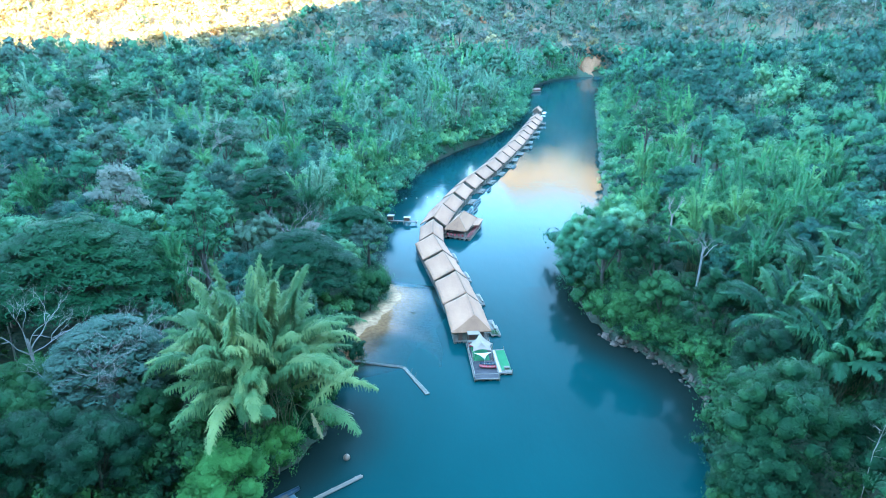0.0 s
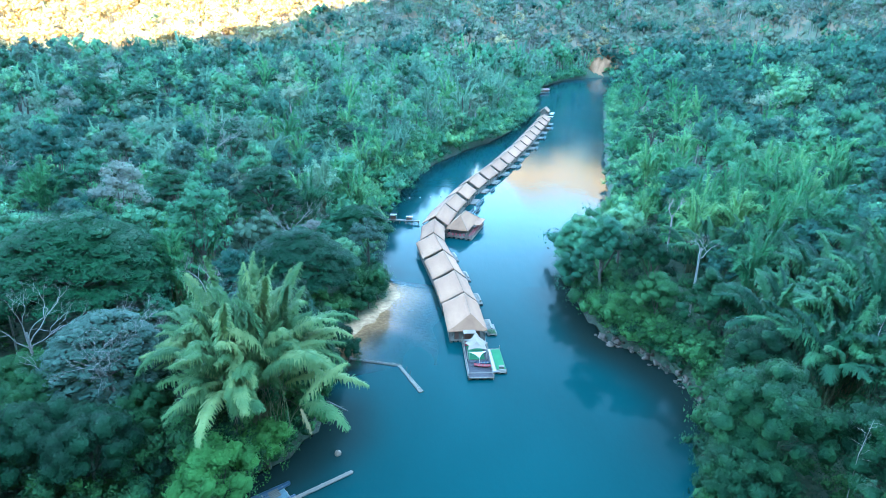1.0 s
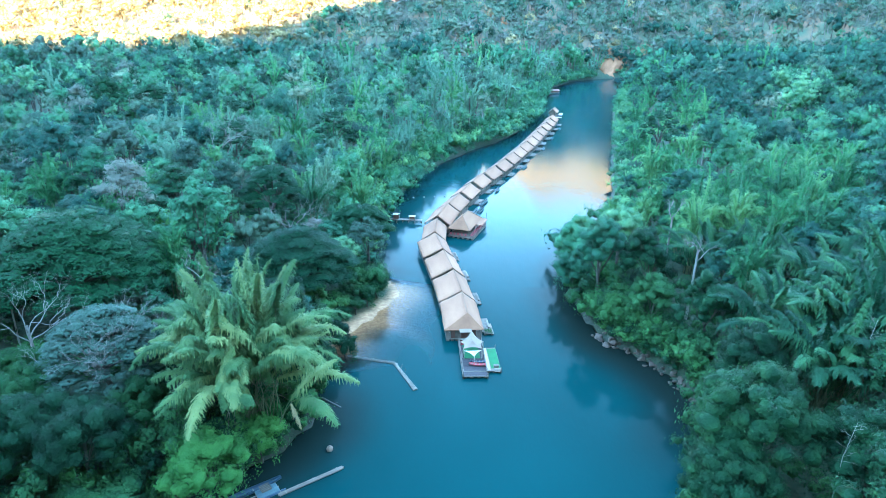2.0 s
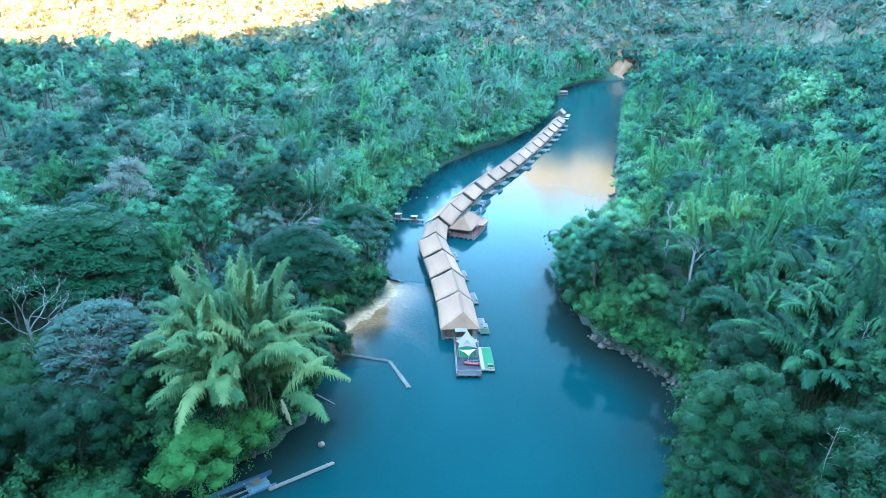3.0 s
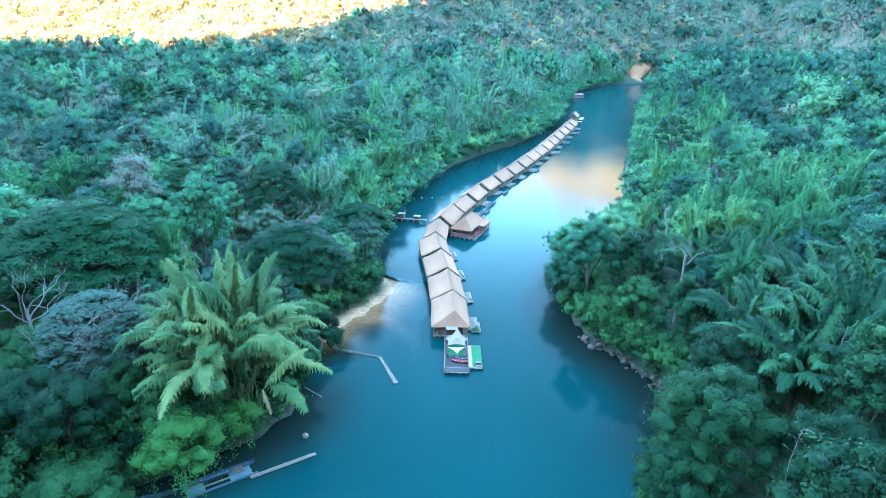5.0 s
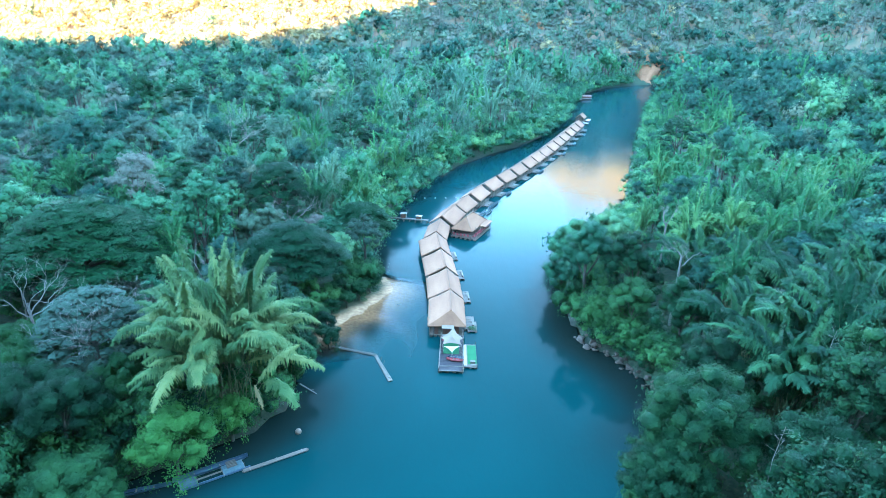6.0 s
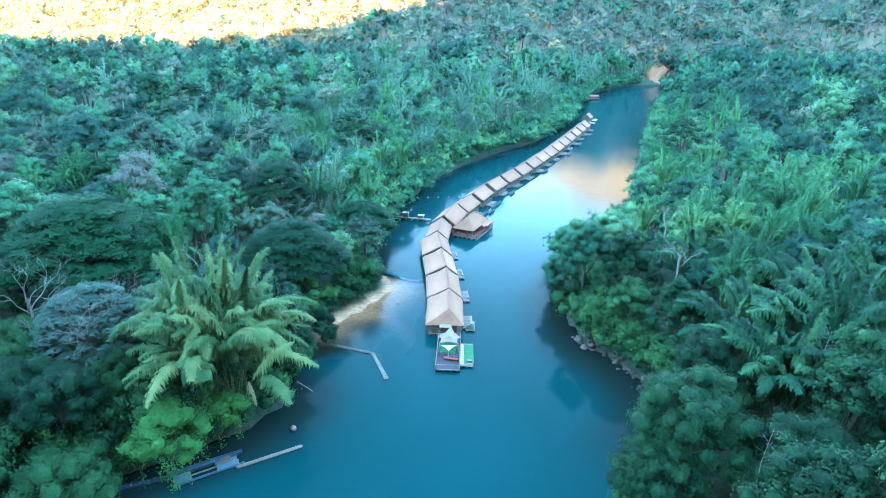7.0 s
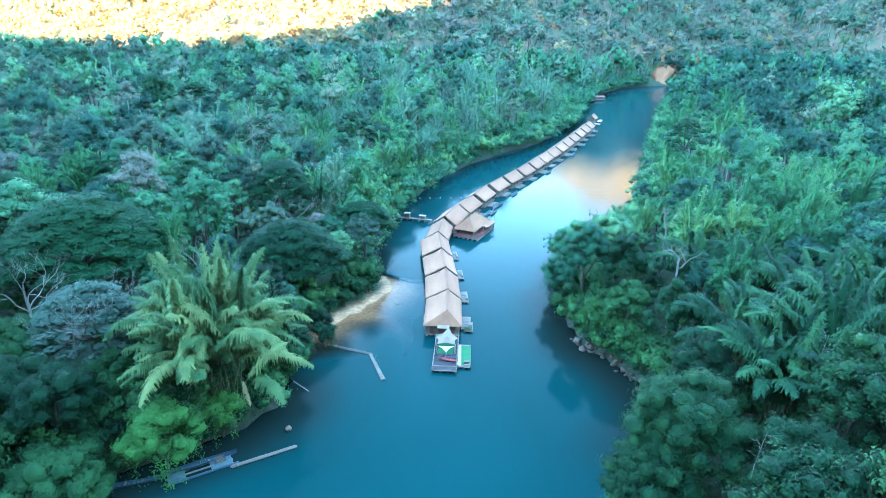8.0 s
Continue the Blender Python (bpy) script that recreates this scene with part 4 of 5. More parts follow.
sy = np.array([s[1] for s in spots])
sd = bank_distance(sx, sy)
sz = ground_height(sx, sy, sd)
sb = sandy(sx, sy, sd)
MESHES = {}
heaps = {}
near_count = 0
for (x, y, lod), d, z, beach in zip(spots, sd, sz, sb):
    if z > 104 or any((x - a) ** 2 + (y - b) ** 2 < c * c for a, b, c in BARE) or d < 1.6 or (x < 0 and 96 < y < 141 and d < 4.5):
        continue
    if lod == 0 and not room_for(x, y, 2.6):
        continue
    kind = species_at(x, y, r)
    if kind == "dark" and d < 12:
        kind = "broad"
    if kind in ("dark", "pale") and x > 30 and y < 105:
        kind = "bamboo"
    j = int(r.integers(len(KITS[kind, lod])))
    size = float(np.clip(r.lognormal(0.05, 0.24), 0.65, 1.75)) * ((0.8 if d < 5 else 1.05 if d < 14 else 1.0) if x < 0.2 * y and y > 150 else 0.62 if d < 5 else 0.85 if d < 12 else 1.0)
    if x > 30 and 121 < y < 480 and d < 28:
        if d < 5:
            continue
        size *= 0.6 if d < 16 else 0.8
    if x > 45 and y < 230 and d > 9:
        size *= 1.3
    if y > 450:
        size *= 1.2
    if -68 < x < -36 and 55 < y < 99:
        size *= 0.5
    if 50 < x < 92 and 70 < y < 112:
        size *= 0.7
    if lod == 1:
        size = min(size, 1.3)
    if lod == 0:
        size = min(size, 1.2 if "bamboo" in kind else 1.4)
    turn = r.uniform(0, 360)
    if lod == 0 and near_count < 520 and x < 0.8 * y + 55:
        near_count += 1
        key = (kind, j, y < 95)
        if key not in MESHES:
            w, g = (FINE[kind] if y < 95 else KITS[kind, 0])[j]
            # the nearest trees swap to the shade-darkened leaf colours
            MESHES[key] = (w.mesh("trunk", M_CULM if "bamboo" in kind else M_BARK, True), g.mesh("crown", {"broad": M_NEARSHADE, "teal": M_NEARSHADE, "bamboo": M_NEARSHADE_BAMBOO}.get(kind, SPECIES[kind]) if y < 95 else SPECIES[kind]))
        e = thing("bamboo_clump" if "bamboo" in kind else "tree", LABELS[kind], "bamboo" if "bamboo" in kind else "tree", (x, y, z - 0.2), "riverside woods", turn, size)
        under(e, "stalk_tuft" if "bamboo" in kind else "trunk", MESHES[key][0])
        under(e, "foliage" if "bamboo" in kind else "crown", MESHES[key][1])
        continue
    a = radians(turn)
    R = np.array([[math.cos(a), -math.sin(a), 0], [math.sin(a), math.cos(a), 0], [0, 0, r.uniform(0.85, 1.15)]]) * size
    w, g = KITS[kind, max(lod, 1)][j % 5]
    tint = r.uniform(0.4, 0.99)
    for pile, arr in ((("leaf", kind), g), (("wood", kind), w)):
        V, Q, T = arr.arrays()
        heap, tints = heaps.setdefault(pile, (Pile(), []))
        heap.add(V @ R.T + [x, y, z - (6.5 if z > 14 and y > 450 else 3.5 if y > 450 else 0.3)], Q, T, np.concatenate(arr.N) @ R.T / size)
        tints.append(np.full(len(V), tint))
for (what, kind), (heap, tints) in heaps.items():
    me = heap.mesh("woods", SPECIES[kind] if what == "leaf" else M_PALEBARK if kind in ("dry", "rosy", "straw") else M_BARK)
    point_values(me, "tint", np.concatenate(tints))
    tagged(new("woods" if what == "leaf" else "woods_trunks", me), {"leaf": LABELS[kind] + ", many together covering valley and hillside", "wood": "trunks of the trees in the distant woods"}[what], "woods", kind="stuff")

# undergrowth along the banks and between the nearest trees
BUSHES = [tree_arrays(np.random.default_rng(300 + j), 4.2, 3.0, 6, 48, 0.34, 0.98, 1, 0.8, 3, three=True, core_size=0.58, ragged=0.25)[1] for j in range(4)]
FAR_BUSHES = [tree_arrays(np.random.default_rng(320 + j), 4.2, 3.0, 5, 26, 0.48, 0.98, 0, 0.8, 3, three=True, core_size=0.58, ragged=0.25)[1] for j in range(4)]
r = np.random.default_rng(9)
bx, by = np.meshgrid(np.arange(-110, 200, 3.7), np.arange(40, 665, 3.7))
bx, by = bx.ravel() + r.uniform(-1.6, 1.6, bx.size), by.ravel() + r.uniform(-1.6, 1.6, by.size)
fx, fy = np.meshgrid(np.arange(-60, 70, 2.7), np.arange(40, 175, 2.7))
fx, fy = fx.ravel() + r.uniform(-1, 1, fx.size), fy.ravel() + r.uniform(-1, 1, fy.size)
fd = bank_distance(fx, fy)
fringe = (fd > np.where(fx < 0, -0.7, 0.2)) & (fd < 8)
hx, hy = np.meshgrid(np.arange(26, 56, 1.9), np.arange(76, 126, 1.9))
hx, hy = hx.ravel() + r.uniform(-0.8, 0.8, hx.size), hy.ravel() + r.uniform(-0.8, 0.8, hy.size)
hd = bank_distance(hx, hy)
shelf = (hd > 1.0) & (hd < 6)
bx, by = np.concatenate([bx, fx[fringe], hx[shelf]]), np.concatenate([by, fy[fringe], hy[shelf]])
bd = bank_distance(bx, by)
beach = (bx < 0) & (by > 97) & (by < 139)
keep = (bd > np.where(beach, 3.4, np.where(by > 150, np.where(bx < 0.2 * by, -3.4, 1.8), -1.0))) & ((bd < np.where((by > 150) & (by < 340) & (bx < 30), 12, np.where((by > 118) & (by < 470) & (bx > 28), 17, 7))) | ((by < 168) & (r.uniform(0, 1, bx.size) < np.where(by < 105, 0.35, np.where(bx < 0, 0.55, 0.3))))) & (bx > -0.8 * by - 35) & (bx < 0.74 * by + 50)
rocks_here = (bx > 20) & (by > 84) & (by < 112) & (bd < 1.0)
keep &= ~rocks_here & (np.hypot(bx - 139, by - 627) > 15)
bx, by, bd = bx[keep], by[keep], bd[keep]
bz = np.maximum(ground_height(bx, by, bd), 0.2)
# near undergrowth takes the shade-darkened leaves, farther growth the lighter ones
for material, far, picks in ((M_SHRUB, False, (3,)), (M_NEARSHADE_BAMBOO, False, (0, 2, 4)), (M_NEARSHADE, False, (1, 5)), (M_LEAF, True, (0, 2, 3)), (M_BAMBOO, True, (1, 4, 5))):
    heap, tints = Pile(), []
    for i in range(len(bx)):
        if i % 6 not in picks or (by[i] > 135) != far:
            continue
        bush = (BUSHES if by[i] < 150 else FAR_BUSHES)[i % 4]
        V, Q, T = bush.arrays()
        a, s = r.uniform(0, 6.28), r.uniform(0.7, 1.5) * (1.0 if by[i] < 150 or bx[i] > 0.2 * by[i] else 1.3)
        R = np.array([[math.cos(a), -math.sin(a), 0], [math.sin(a), math.cos(a), 0], [0, 0, r.uniform(0.8, 1.5)]]) * s
        heap.add(V @ R.T + [bx[i], by[i], bz[i] - 0.4], Q, T, np.concatenate(bush.N) @ R.T / s)
        tints.append(np.full(len(V), r.uniform()))
    me = heap.mesh("undergrowth", material)
    point_values(me, "tint", np.concatenate(tints))
    tagged(new("undergrowth", me), "dense green undergrowth along the river banks", "undergrowth", kind="stuff")


# ---- rafts and houses ----
def solid(boxes, bevel=0.0):
    """One bmesh of boxes: (centre, size, turn about z)."""
    bm = bmesh.new()
    for c, s, *a in boxes:
        m = Matrix.Translation(c) @ Matrix.Rotation(radians(a[0]) if a else 0, 4, "Z") @ Matrix.Diagonal((*s, 1))
        bmesh.ops.create_cube(bm, size=1, matrix=m)
    if bevel:
        bmesh.ops.bevel(bm, geom=bm.edges[:], offset=bevel, segments=1, affect="EDGES")
    return bm


def part(name, bm, material, parent, label="", m=None):
    me = bpy.data.meshes.new(name)
    bm.to_mesh(me)
    bm.free()
    me.materials.append(material)
    return under(parent, name, me, m, label)


def rod(a, b, radius, sides=6, end=None):
    bm = bmesh.new()
    a, b = Vector(a), Vector(b)
    m = Matrix.Translation((a + b) / 2) @ (b - a).to_track_quat("Z", "Y").to_matrix().to_4x4()
    bmesh.ops.create_cone(bm, cap_ends=True, segments=sides, radius1=radius, radius2=end or radius, depth=(b - a).length, matrix=m)
    return bm


def roof_slope(length, half, low, high, side, r, thick=0.16, hip=0.0):
    """One thatched slope from the eave up to the ridge, with a ragged eave and a slight sag."""
    nx, ny = 14, 6
    top, V = [], []
    for lay in (0, -thick):
        for i in range(nx + 1):
            for j in range(ny + 1):
                k = j / ny
                y = -length / 2 + length * i / nx
                if hip:
                    y = max(y, -length / 2 + hip * k)
                x = half * (1 - k)
                rag = r.uniform(-0.14, 0.10) if j == 0 and lay == 0 else 0
                z = low + (high - low) * k - 0.10 * math.sin(k * math.pi) + r.normal(0, 0.018) + lay
                V.append((side * (x + rag), y, z - abs(rag) * 0.4))
    n = (nx + 1) * (ny + 1)
    at = lambda l, i, j: l * n + i * (ny + 1) + j
    Q = []
    for i in range(nx):
        for j in range(ny):
            Q += [(at(0, i, j), at(0, i + 1, j), at(0, i + 1, j + 1), at(0, i, j + 1)), (at(1, i, j), at(1, i, j + 1), at(1, i + 1, j + 1), at(1, i + 1, j))]
    for i in range(nx):
        Q += [(at(0, i, 0), at(1, i, 0), at(1, i + 1, 0), at(0, i + 1, 0)), (at(0, i, ny), at(0, i + 1, ny), at(1, i + 1, ny), at(1, i, ny))]
    for j in range(ny):
        Q += [(at(0, 0, j), at(0, 0, j + 1), at(1, 0, j + 1), at(1, 0, j)), (at(0, nx, j), at(1, nx, j), at(1, nx, j + 1), at(0, nx, j + 1))]
    return flat_mesh("roof_slope", V, Q)


def raft_house(name, label, length, width, seed, porch=True, hip=0.0, eave=2.5, ridge=4.9, off=0.0):
    """A floating house, its long side along y, its base at the water."""
    r = np.random.default_rng(seed)
    e = thing(name, label, "raft house", (0, 0, 0), "row of raft houses")
    L, W = length, width
    mid = pose(off, 0, 0)  # the hull lies off the ridge line
    for i in range(8):
        x = -W / 2 + 0.7 + (W - 1.4) * i / 7
        part("float", rod((x, -L / 2 + 0.2, 0.02), (x, L / 2 - 0.2, 0.02), 0.28, 7), M_POLE, e, "", mid)
    n = 16
    for i in range(n):
        x = -W / 2 + 0.3 + (W - 0.6) * (i + 0.5) / n
        part("floorboard", solid([((x, 0, 0.37), ((W - 0.6) / n - 0.03, L - 0.3, 0.06))]), M_PLANK, e, "", mid)
    hw, hl = W / 2 - 1.35, L / 2 - 0.7
    part("wall", solid([((-hw, 0, 1.45), (0.09, 2 * hl, 2.1))]), M_WOOD, e, "", mid)
    part("wall", solid([((hw, 0, 1.45), (0.09, 2 * hl, 2.1))]), M_WOOD, e, "", mid)
    for s in (-1, 1):
        part("wall", solid([((0, s * hl, 1.45), (2 * hw - 0.09, 0.09, 2.1))]), M_REDWOOD, e, "", mid)
        if not (hip and s < 0):
            part("gable", solid([((0, s * hl, 2.5 + 0.3 * k), (2 * (hw + 0.3) * (1 - k / 7.0), 0.08, 0.29)) for k in range(6)]), M_WOOD, e, "", mid)
        for y in np.linspace(-L / 2 + 0.3, L / 2 - 0.3, 5):
            part("post", rod((s * (W / 2 - 0.35), y, 0.3), (s * (W / 2 - 0.35), y, eave + 0.25), 0.08), M_POLE, e, "", mid)
        part("railing", solid([((s * (W / 2 - 0.35), 0, z), (0.06, L - 0.6, 0.07)) for z in (0.75, 1.15)]), M_POLE, e, "", mid)
        under(e, "roof_slope", roof_slope(L, W / 2 + 0.05 + s * off, eave, ridge, s, r, hip=hip)).data.materials.append(M_THATCH)
        for y in (-L / 2 + 0.1, L / 2 - 0.1):
            if hip and y < 0:
                continue
            part("barge_board", rod((s * (W / 2 + 0.1) + off, y, eave - 0.2), (0, y, ridge - 0.12), 0.10, 5), M_BARK, e)
    if hip:
        hb = bmesh.new()
        pts = [(-W / 2 - 0.05 + off, -L / 2, eave), (W / 2 + 0.05 + off, -L / 2, eave), (0.35, -L / 2 + hip * 0.92, ridge - 0.1), (-0.35, -L / 2 + hip * 0.92, ridge - 0.1)]
        vs = [hb.verts.new(p) for p in pts] + [hb.verts.new((p[0], p[1] + 0.06, p[2] - 0.16)) for p in pts]
        for f in ((0, 1, 2, 3), (7, 6, 5, 4), (4, 5, 1, 0), (5, 6, 2, 1), (6, 7, 3, 2), (7, 4, 0, 3)):
            hb.faces.new([vs[i] for i in f])
        part("roof_hip", hb, M_THATCH, e)
    part("ridge_cap", rod((0, -L / 2 + hip, ridge + 0.02), (0, L / 2, ridge + 0.0), 0.08, 6), M_RIDGE, e)
    for s in (-1, 1):
        for x0 in (-hw * 0.5, hw * 0.5):
            part("door", solid([((x0, s * (hl + 0.06), 1.4), (0.9, 0.05, 1.95))], 0.01), M_WOOD, e, "", mid)
    if porch:
        x = W / 2 + 1.0
        for i in range(8):
            part("porch_board", solid([((x, -3.0 + 0.72 * i, 0.34), (2.1, 0.66, 0.06))]), M_PLANK, e, "", mid)
        for s in (-0.9, 0, 0.9):
            part("float", rod((x + s, -3.4, 0.08), (x + s, 2.6, 0.08), 0.2, 6), M_POLE, e, "", mid)
        part("bench", solid([((x + 0.75, -0.6, 0.72), (0.4, 3.2, 0.06)), ((x + 0.75, -2.0, 0.53), (0.3, 0.08, 0.33)), ((x + 0.75, 0.8, 0.53), (0.3, 0.08, 0.33))]), M_POLE, e, "", mid)
    return e


# ridge line of the row, from the landing deck to the far end
RIDGE = [(6.35, 108.6), (4.8, 121.2), (2.6, 133.4), (-0.4, 146.2), (-3.2, 158.6), (-3.4, 170.8), (-0.6, 185.2), (2.8, 197.5), (6.6, 211.7), (11.1, 225.2), (15.8, 237.3), (20.3, 250.3),
         (24.2, 262.4), (27.9, 274.6), (31.9, 286.6), (35.5, 299.4), (39.0, 312.2), (42.8, 326.0), (46.6, 339.8), (50.3, 353.6), (53.6, 367.5)]


def along(i, w=0.0):
    (ax, ay), (bx, by) = RIDGE[i], RIDGE[i + 1]
    turn = math.degrees(math.atan2(-(bx - ax), by - ay))
    return (ax + bx) / 2, (ay + by) / 2, turn, math.hypot(bx - ax, by - ay)


front = raft_house("raft_house", "floating thatched raft house with a hipped front roof and open porch", 12.6, 7.7, 3, True, 2.6, off=-0.85)
x, y, turn, _ = along(0)
front.matrix_basis = pose(x, y, 0, 0, 0, turn)
proto = raft_house("raft_house", "floating thatched raft house with a side porch, moored in a row", 11.6, 7.5, 4)
broad = raft_house("raft_house", "broad floating thatched raft house with a side porch", 11.7, 7.8, 8, off=-1.0)
mini = raft_house("raft_house", "narrow floating thatched raft house joining the row", 11.6, 6.6, 5, False, off=-0.3)
wide = raft_house("raft_house", "floating thatched raft house at the bend of the row", 13.0, 7.8, 6, False, 0.0, 2.6, 5.3)
x, y, turn, _ = along(6)
proto.matrix_basis = pose(x, y, 0, 0, 0, turn)
x, y, turn, _ = along(4)
mini.matrix_basis = pose(x, y, 0, 0, 0, turn)
x, y, turn, _ = along(5)
wide.matrix_basis = pose(x, y, 0.0, 0, 0, turn)
x, y, turn, _ = along(1)
broad.matrix_basis = pose(x, y, 0, 0, 0, turn)
for i in (2, 3, *range(7, len(RIDGE) - 1)):
    x, y, turn, gap = along(i)
    copy_thing(broad if i < 6 else proto, pose(x, y, -0.06 + 0.12 * ((i * 37) % 10) / 10, 0, 0, turn))


# ---- landing deck, sails and green raft before the first house ----
def boards(parent, name, material, x0, x1, y0, y1, z, n, across=True, gap=0.03, thick=0.06):
    for i in range(n):
        if across:
            w = (y1 - y0) / n
            part(name, solid([(((x0 + x1) / 2, y0 + w * (i + 0.5), z), (x1 - x0, w - gap, thick))]), material, parent)
        else:
            w = (x1 - x0) / n
            part(name, solid([((x0 + w * (i + 0.5), (y0 + y1) / 2, z), (w - gap, y1 - y0, thick))]), material, parent)


def at(e, x, y, z=0.0, turn=0.0):
    e.matrix_basis = pose(x, y, z, 0, 0, turn)
    return e


DECK = pose(7.2, 102.0, 0, 0, 0, 5.0)


def on_deck(x, y, z=0.0, turn=0.0):
    return DECK @ pose(x, y, z, 0, 0, turn)


deck = thing("landing_deck", "floating landing deck of dark planks with pale rails", "deck", (0, 0, 0))
deck.matrix_basis = DECK
boards(deck, "plank", M_SLATE, -2.2, 2.2, -6.6, 6.4, 0.52, 26)
for x in (-1.9, -0.65, 0.65, 1.9):
    part("float", rod((x, -6.5, 0.12), (x, 6.3, 0.12), 0.3, 8), M_PLANK, deck)
for s in (-1, 1):
    part("rail", solid([((s * 2.16, -0.2, 1.42), (0.09, 12.8, 0.09))]), M_POLE, deck)
    part("rail", solid([((s * 2.16, -0.2, 0.98), (0.06, 12.8, 0.06))]), M_POLE, deck)
    part("edge_beam", solid([((s * 2.27, -0.1, 0.5), (0.14, 13.1, 0.16))]), M_POLE, deck)
    for y in np.linspace(-6.5, 6.2, 8):
        part("post", rod((s * 2.16, y, 0.5), (s * 2.16, y, 1.46), 0.05), M_POLE, deck)
    part("pile", rod((s * 2.1, -6.75, -1.2), (s * 2.25, -6.6, 1.0), 0.09), M_POLE, deck)
part("rail", solid([((0, -6.55, 1.42), (4.2, 0.09, 0.09))]), M_POLE, deck)
part("edge_beam", solid([((0, -6.72, 0.48), (4.6, 0.16, 0.2))]), M_POLE, deck)


def sail(name, corners, sag, label, material, n=10):
    """A stretched cloth with inward-curved edges, on a pole at each corner."""
    e = thing(name, label, "shade sail", (0, 0, 0))
    e.matrix_basis = DECK
    C = np.array(corners, float)
    mid = C.mean(0) + [0, 0, sag]
    V, T = [mid], []
    m = len(C)
    for ring in range(1, n + 1):
        k = ring / n
        for i in range(m):
            for j in range(6):
                u = j / 6
                a, b = C[i], C[(i + 1) % m]
                edge = a * (1 - u) + b * u
                pull = 0.22 * math.sin(u * math.pi)
                edge = edge * (1 - pull) + mid * pull
                V.append(mid * (1 - k) + edge * k - np.array([0, 0, 0.3 * math.sin(k * math.pi) * sag]))
    w = m * 6
    Q = []
    for i in range(w):
        T.append((0, 1 + i, 1 + (i + 1) % w))
        for ring in range(n - 1):
            a = 1 + ring * w
            Q.append((a + i, a + w + i, a + w + (i + 1) % w, a + (i + 1) % w))
    me = flat_mesh("cloth", V, Q, T, True)
    me.materials.append(material)
    c = under(e, "cloth", me)
    c.modifiers.new("thickness", "SOLIDIFY").thickness = 0.02
    for p in C:
        part("pole", rod((p[0] * 1.03, p[1] * 1.03, 0.5), (p[0], p[1], p[2] + 0.1), 0.05), M_WHITE, e)
    return e


sail("shade_sail", [(-1.8, -0.4, 2.4), (1.8, -0.4, 2.4), (2.2, 2.0, 2.5), (0.2, 4.9, 3.3), (-2.2, 2.0, 2.5)], 0.45, "grey-white five-cornered shade sail on poles over the deck", M_SAIL)
sail("shade_sail", [(-1.6, -0.9, 2.3), (1.6, -0.7, 2.3), (0.1, -2.6, 2.0)], 0.1, "small white triangular shade sail on poles", M_WHITE, 5)
mat_ob = thing("floor_mat", "green mat on the deck boards", "mat", (0, 0, 0))
mat_ob.matrix_basis = on_deck(-0.1, 1.9, 0.57)
part("pile_cloth", solid([((0, 0, 0), (3.0, 5.2, 0.03))], 0.005), M_TURF, mat_ob)


def kayak_bm(L, W, H, thick=0.05):
    """An open boat hull lofted from stem to stern."""
    bm = bmesh.new()
    n, m = 12, 8
    rings = []
    for lay in (0, 1):
        for i in range(n + 1):
            k = i / n
            w = W / 2 * (math.sin(math.pi * (0.04 + 0.92 * k))) ** 0.6 - lay * thick
            rise = H * (0.35 * (2 * k - 1) ** 4)
            ring = []
            for j in range(m + 1):
                a = math.pi * j / m
                ring.append(bm.verts.new((-math.cos(a) * max(w, 0.02), (k - 0.5) * (L - lay * thick * 4), rise + H * (1 - math.sin(a) ** 0.7) + lay * thick * math.sin(a))))
            rings.append(ring)
    for lay in (0, 1):
        for i in range(n):
            a, b = rings[lay * (n + 1) + i], rings[lay * (n + 1) + i + 1]
            for j in range(m):
                f = (a[j], a[j + 1], b[j + 1], b[j])
                bm.faces.new(f if lay else f[::-1])
    for i in range(n):
        for j in (0, m):
            a, b, c, d = rings[i][j], rings[i + 1][j], rings[n + 2 + i][j], rings[n + 1 + i][j]
            bm.faces.new((a, b, c, d) if j else (d, c, b, a))
    return bm


def boat(label, L, W, H, hull, m, canopy=False):
    e = thing("boat", label, "boat", (0, 0, 0))
    e.matrix_basis = m
    part("hull", kayak_bm(L, W, H), hull, e)
    for y in np.linspace(-L * 0.3, L * 0.3, 4):
        part("thwart", solid([((0, y, H * 0.72), (W * 0.82, 0.22, 0.04))]), M_PLANK, e)
    if canopy:
        part("canopy", solid([((0, 0, H + 1.2), (W * 0.95, L * 0.4, 0.05))], 0.02), M_PINK, e)
        for sx_ in (-1, 1):
            for y in (-L * 0.18, L * 0.18):
                part("post", rod((sx_ * W * 0.36, y, H * 0.8), (sx_ * W * 0.42, y, H + 1.2), 0.03), M_POLE, e)
    return e


boat("small red kayak lying on the dark deck", 3.3, 0.8, 0.35, M_RED, on_deck(0.7, -3.2, 0.58, 80))
boat("small blue kayak lying on the deck under the sail", 3.0, 0.75, 0.33, M_BLUE, on_deck(0.8, -2.2, 0.58, 83))
stall = thing("reception_counter", "small red counter with a pale flat roof on deck", "counter", (0, 0, 0))
stall.matrix_basis = on_deck(-0.9, 5.4, 0.55)
part("body", solid([((0, -0.75, 0.5), (2.0, 0.7, 1.0))], 0.02), M_RED, stall)
part("worktop", solid([((0, -0.75, 1.03), (2.2, 0.8, 0.06))], 0.01), M_WOOD, stall)
part("roof", solid([((0, 0.35, 2.3), (2.4, 1.5, 0.08))], 0.02), M_SAIL, stall)
for sx_ in (-1, 1):
    for y in (-0.3, 0.95):
        part("post", rod((sx_ * 1.05, y, 0), (sx_ * 1.05, y, 2.28), 0.05), M_POLE, stall)

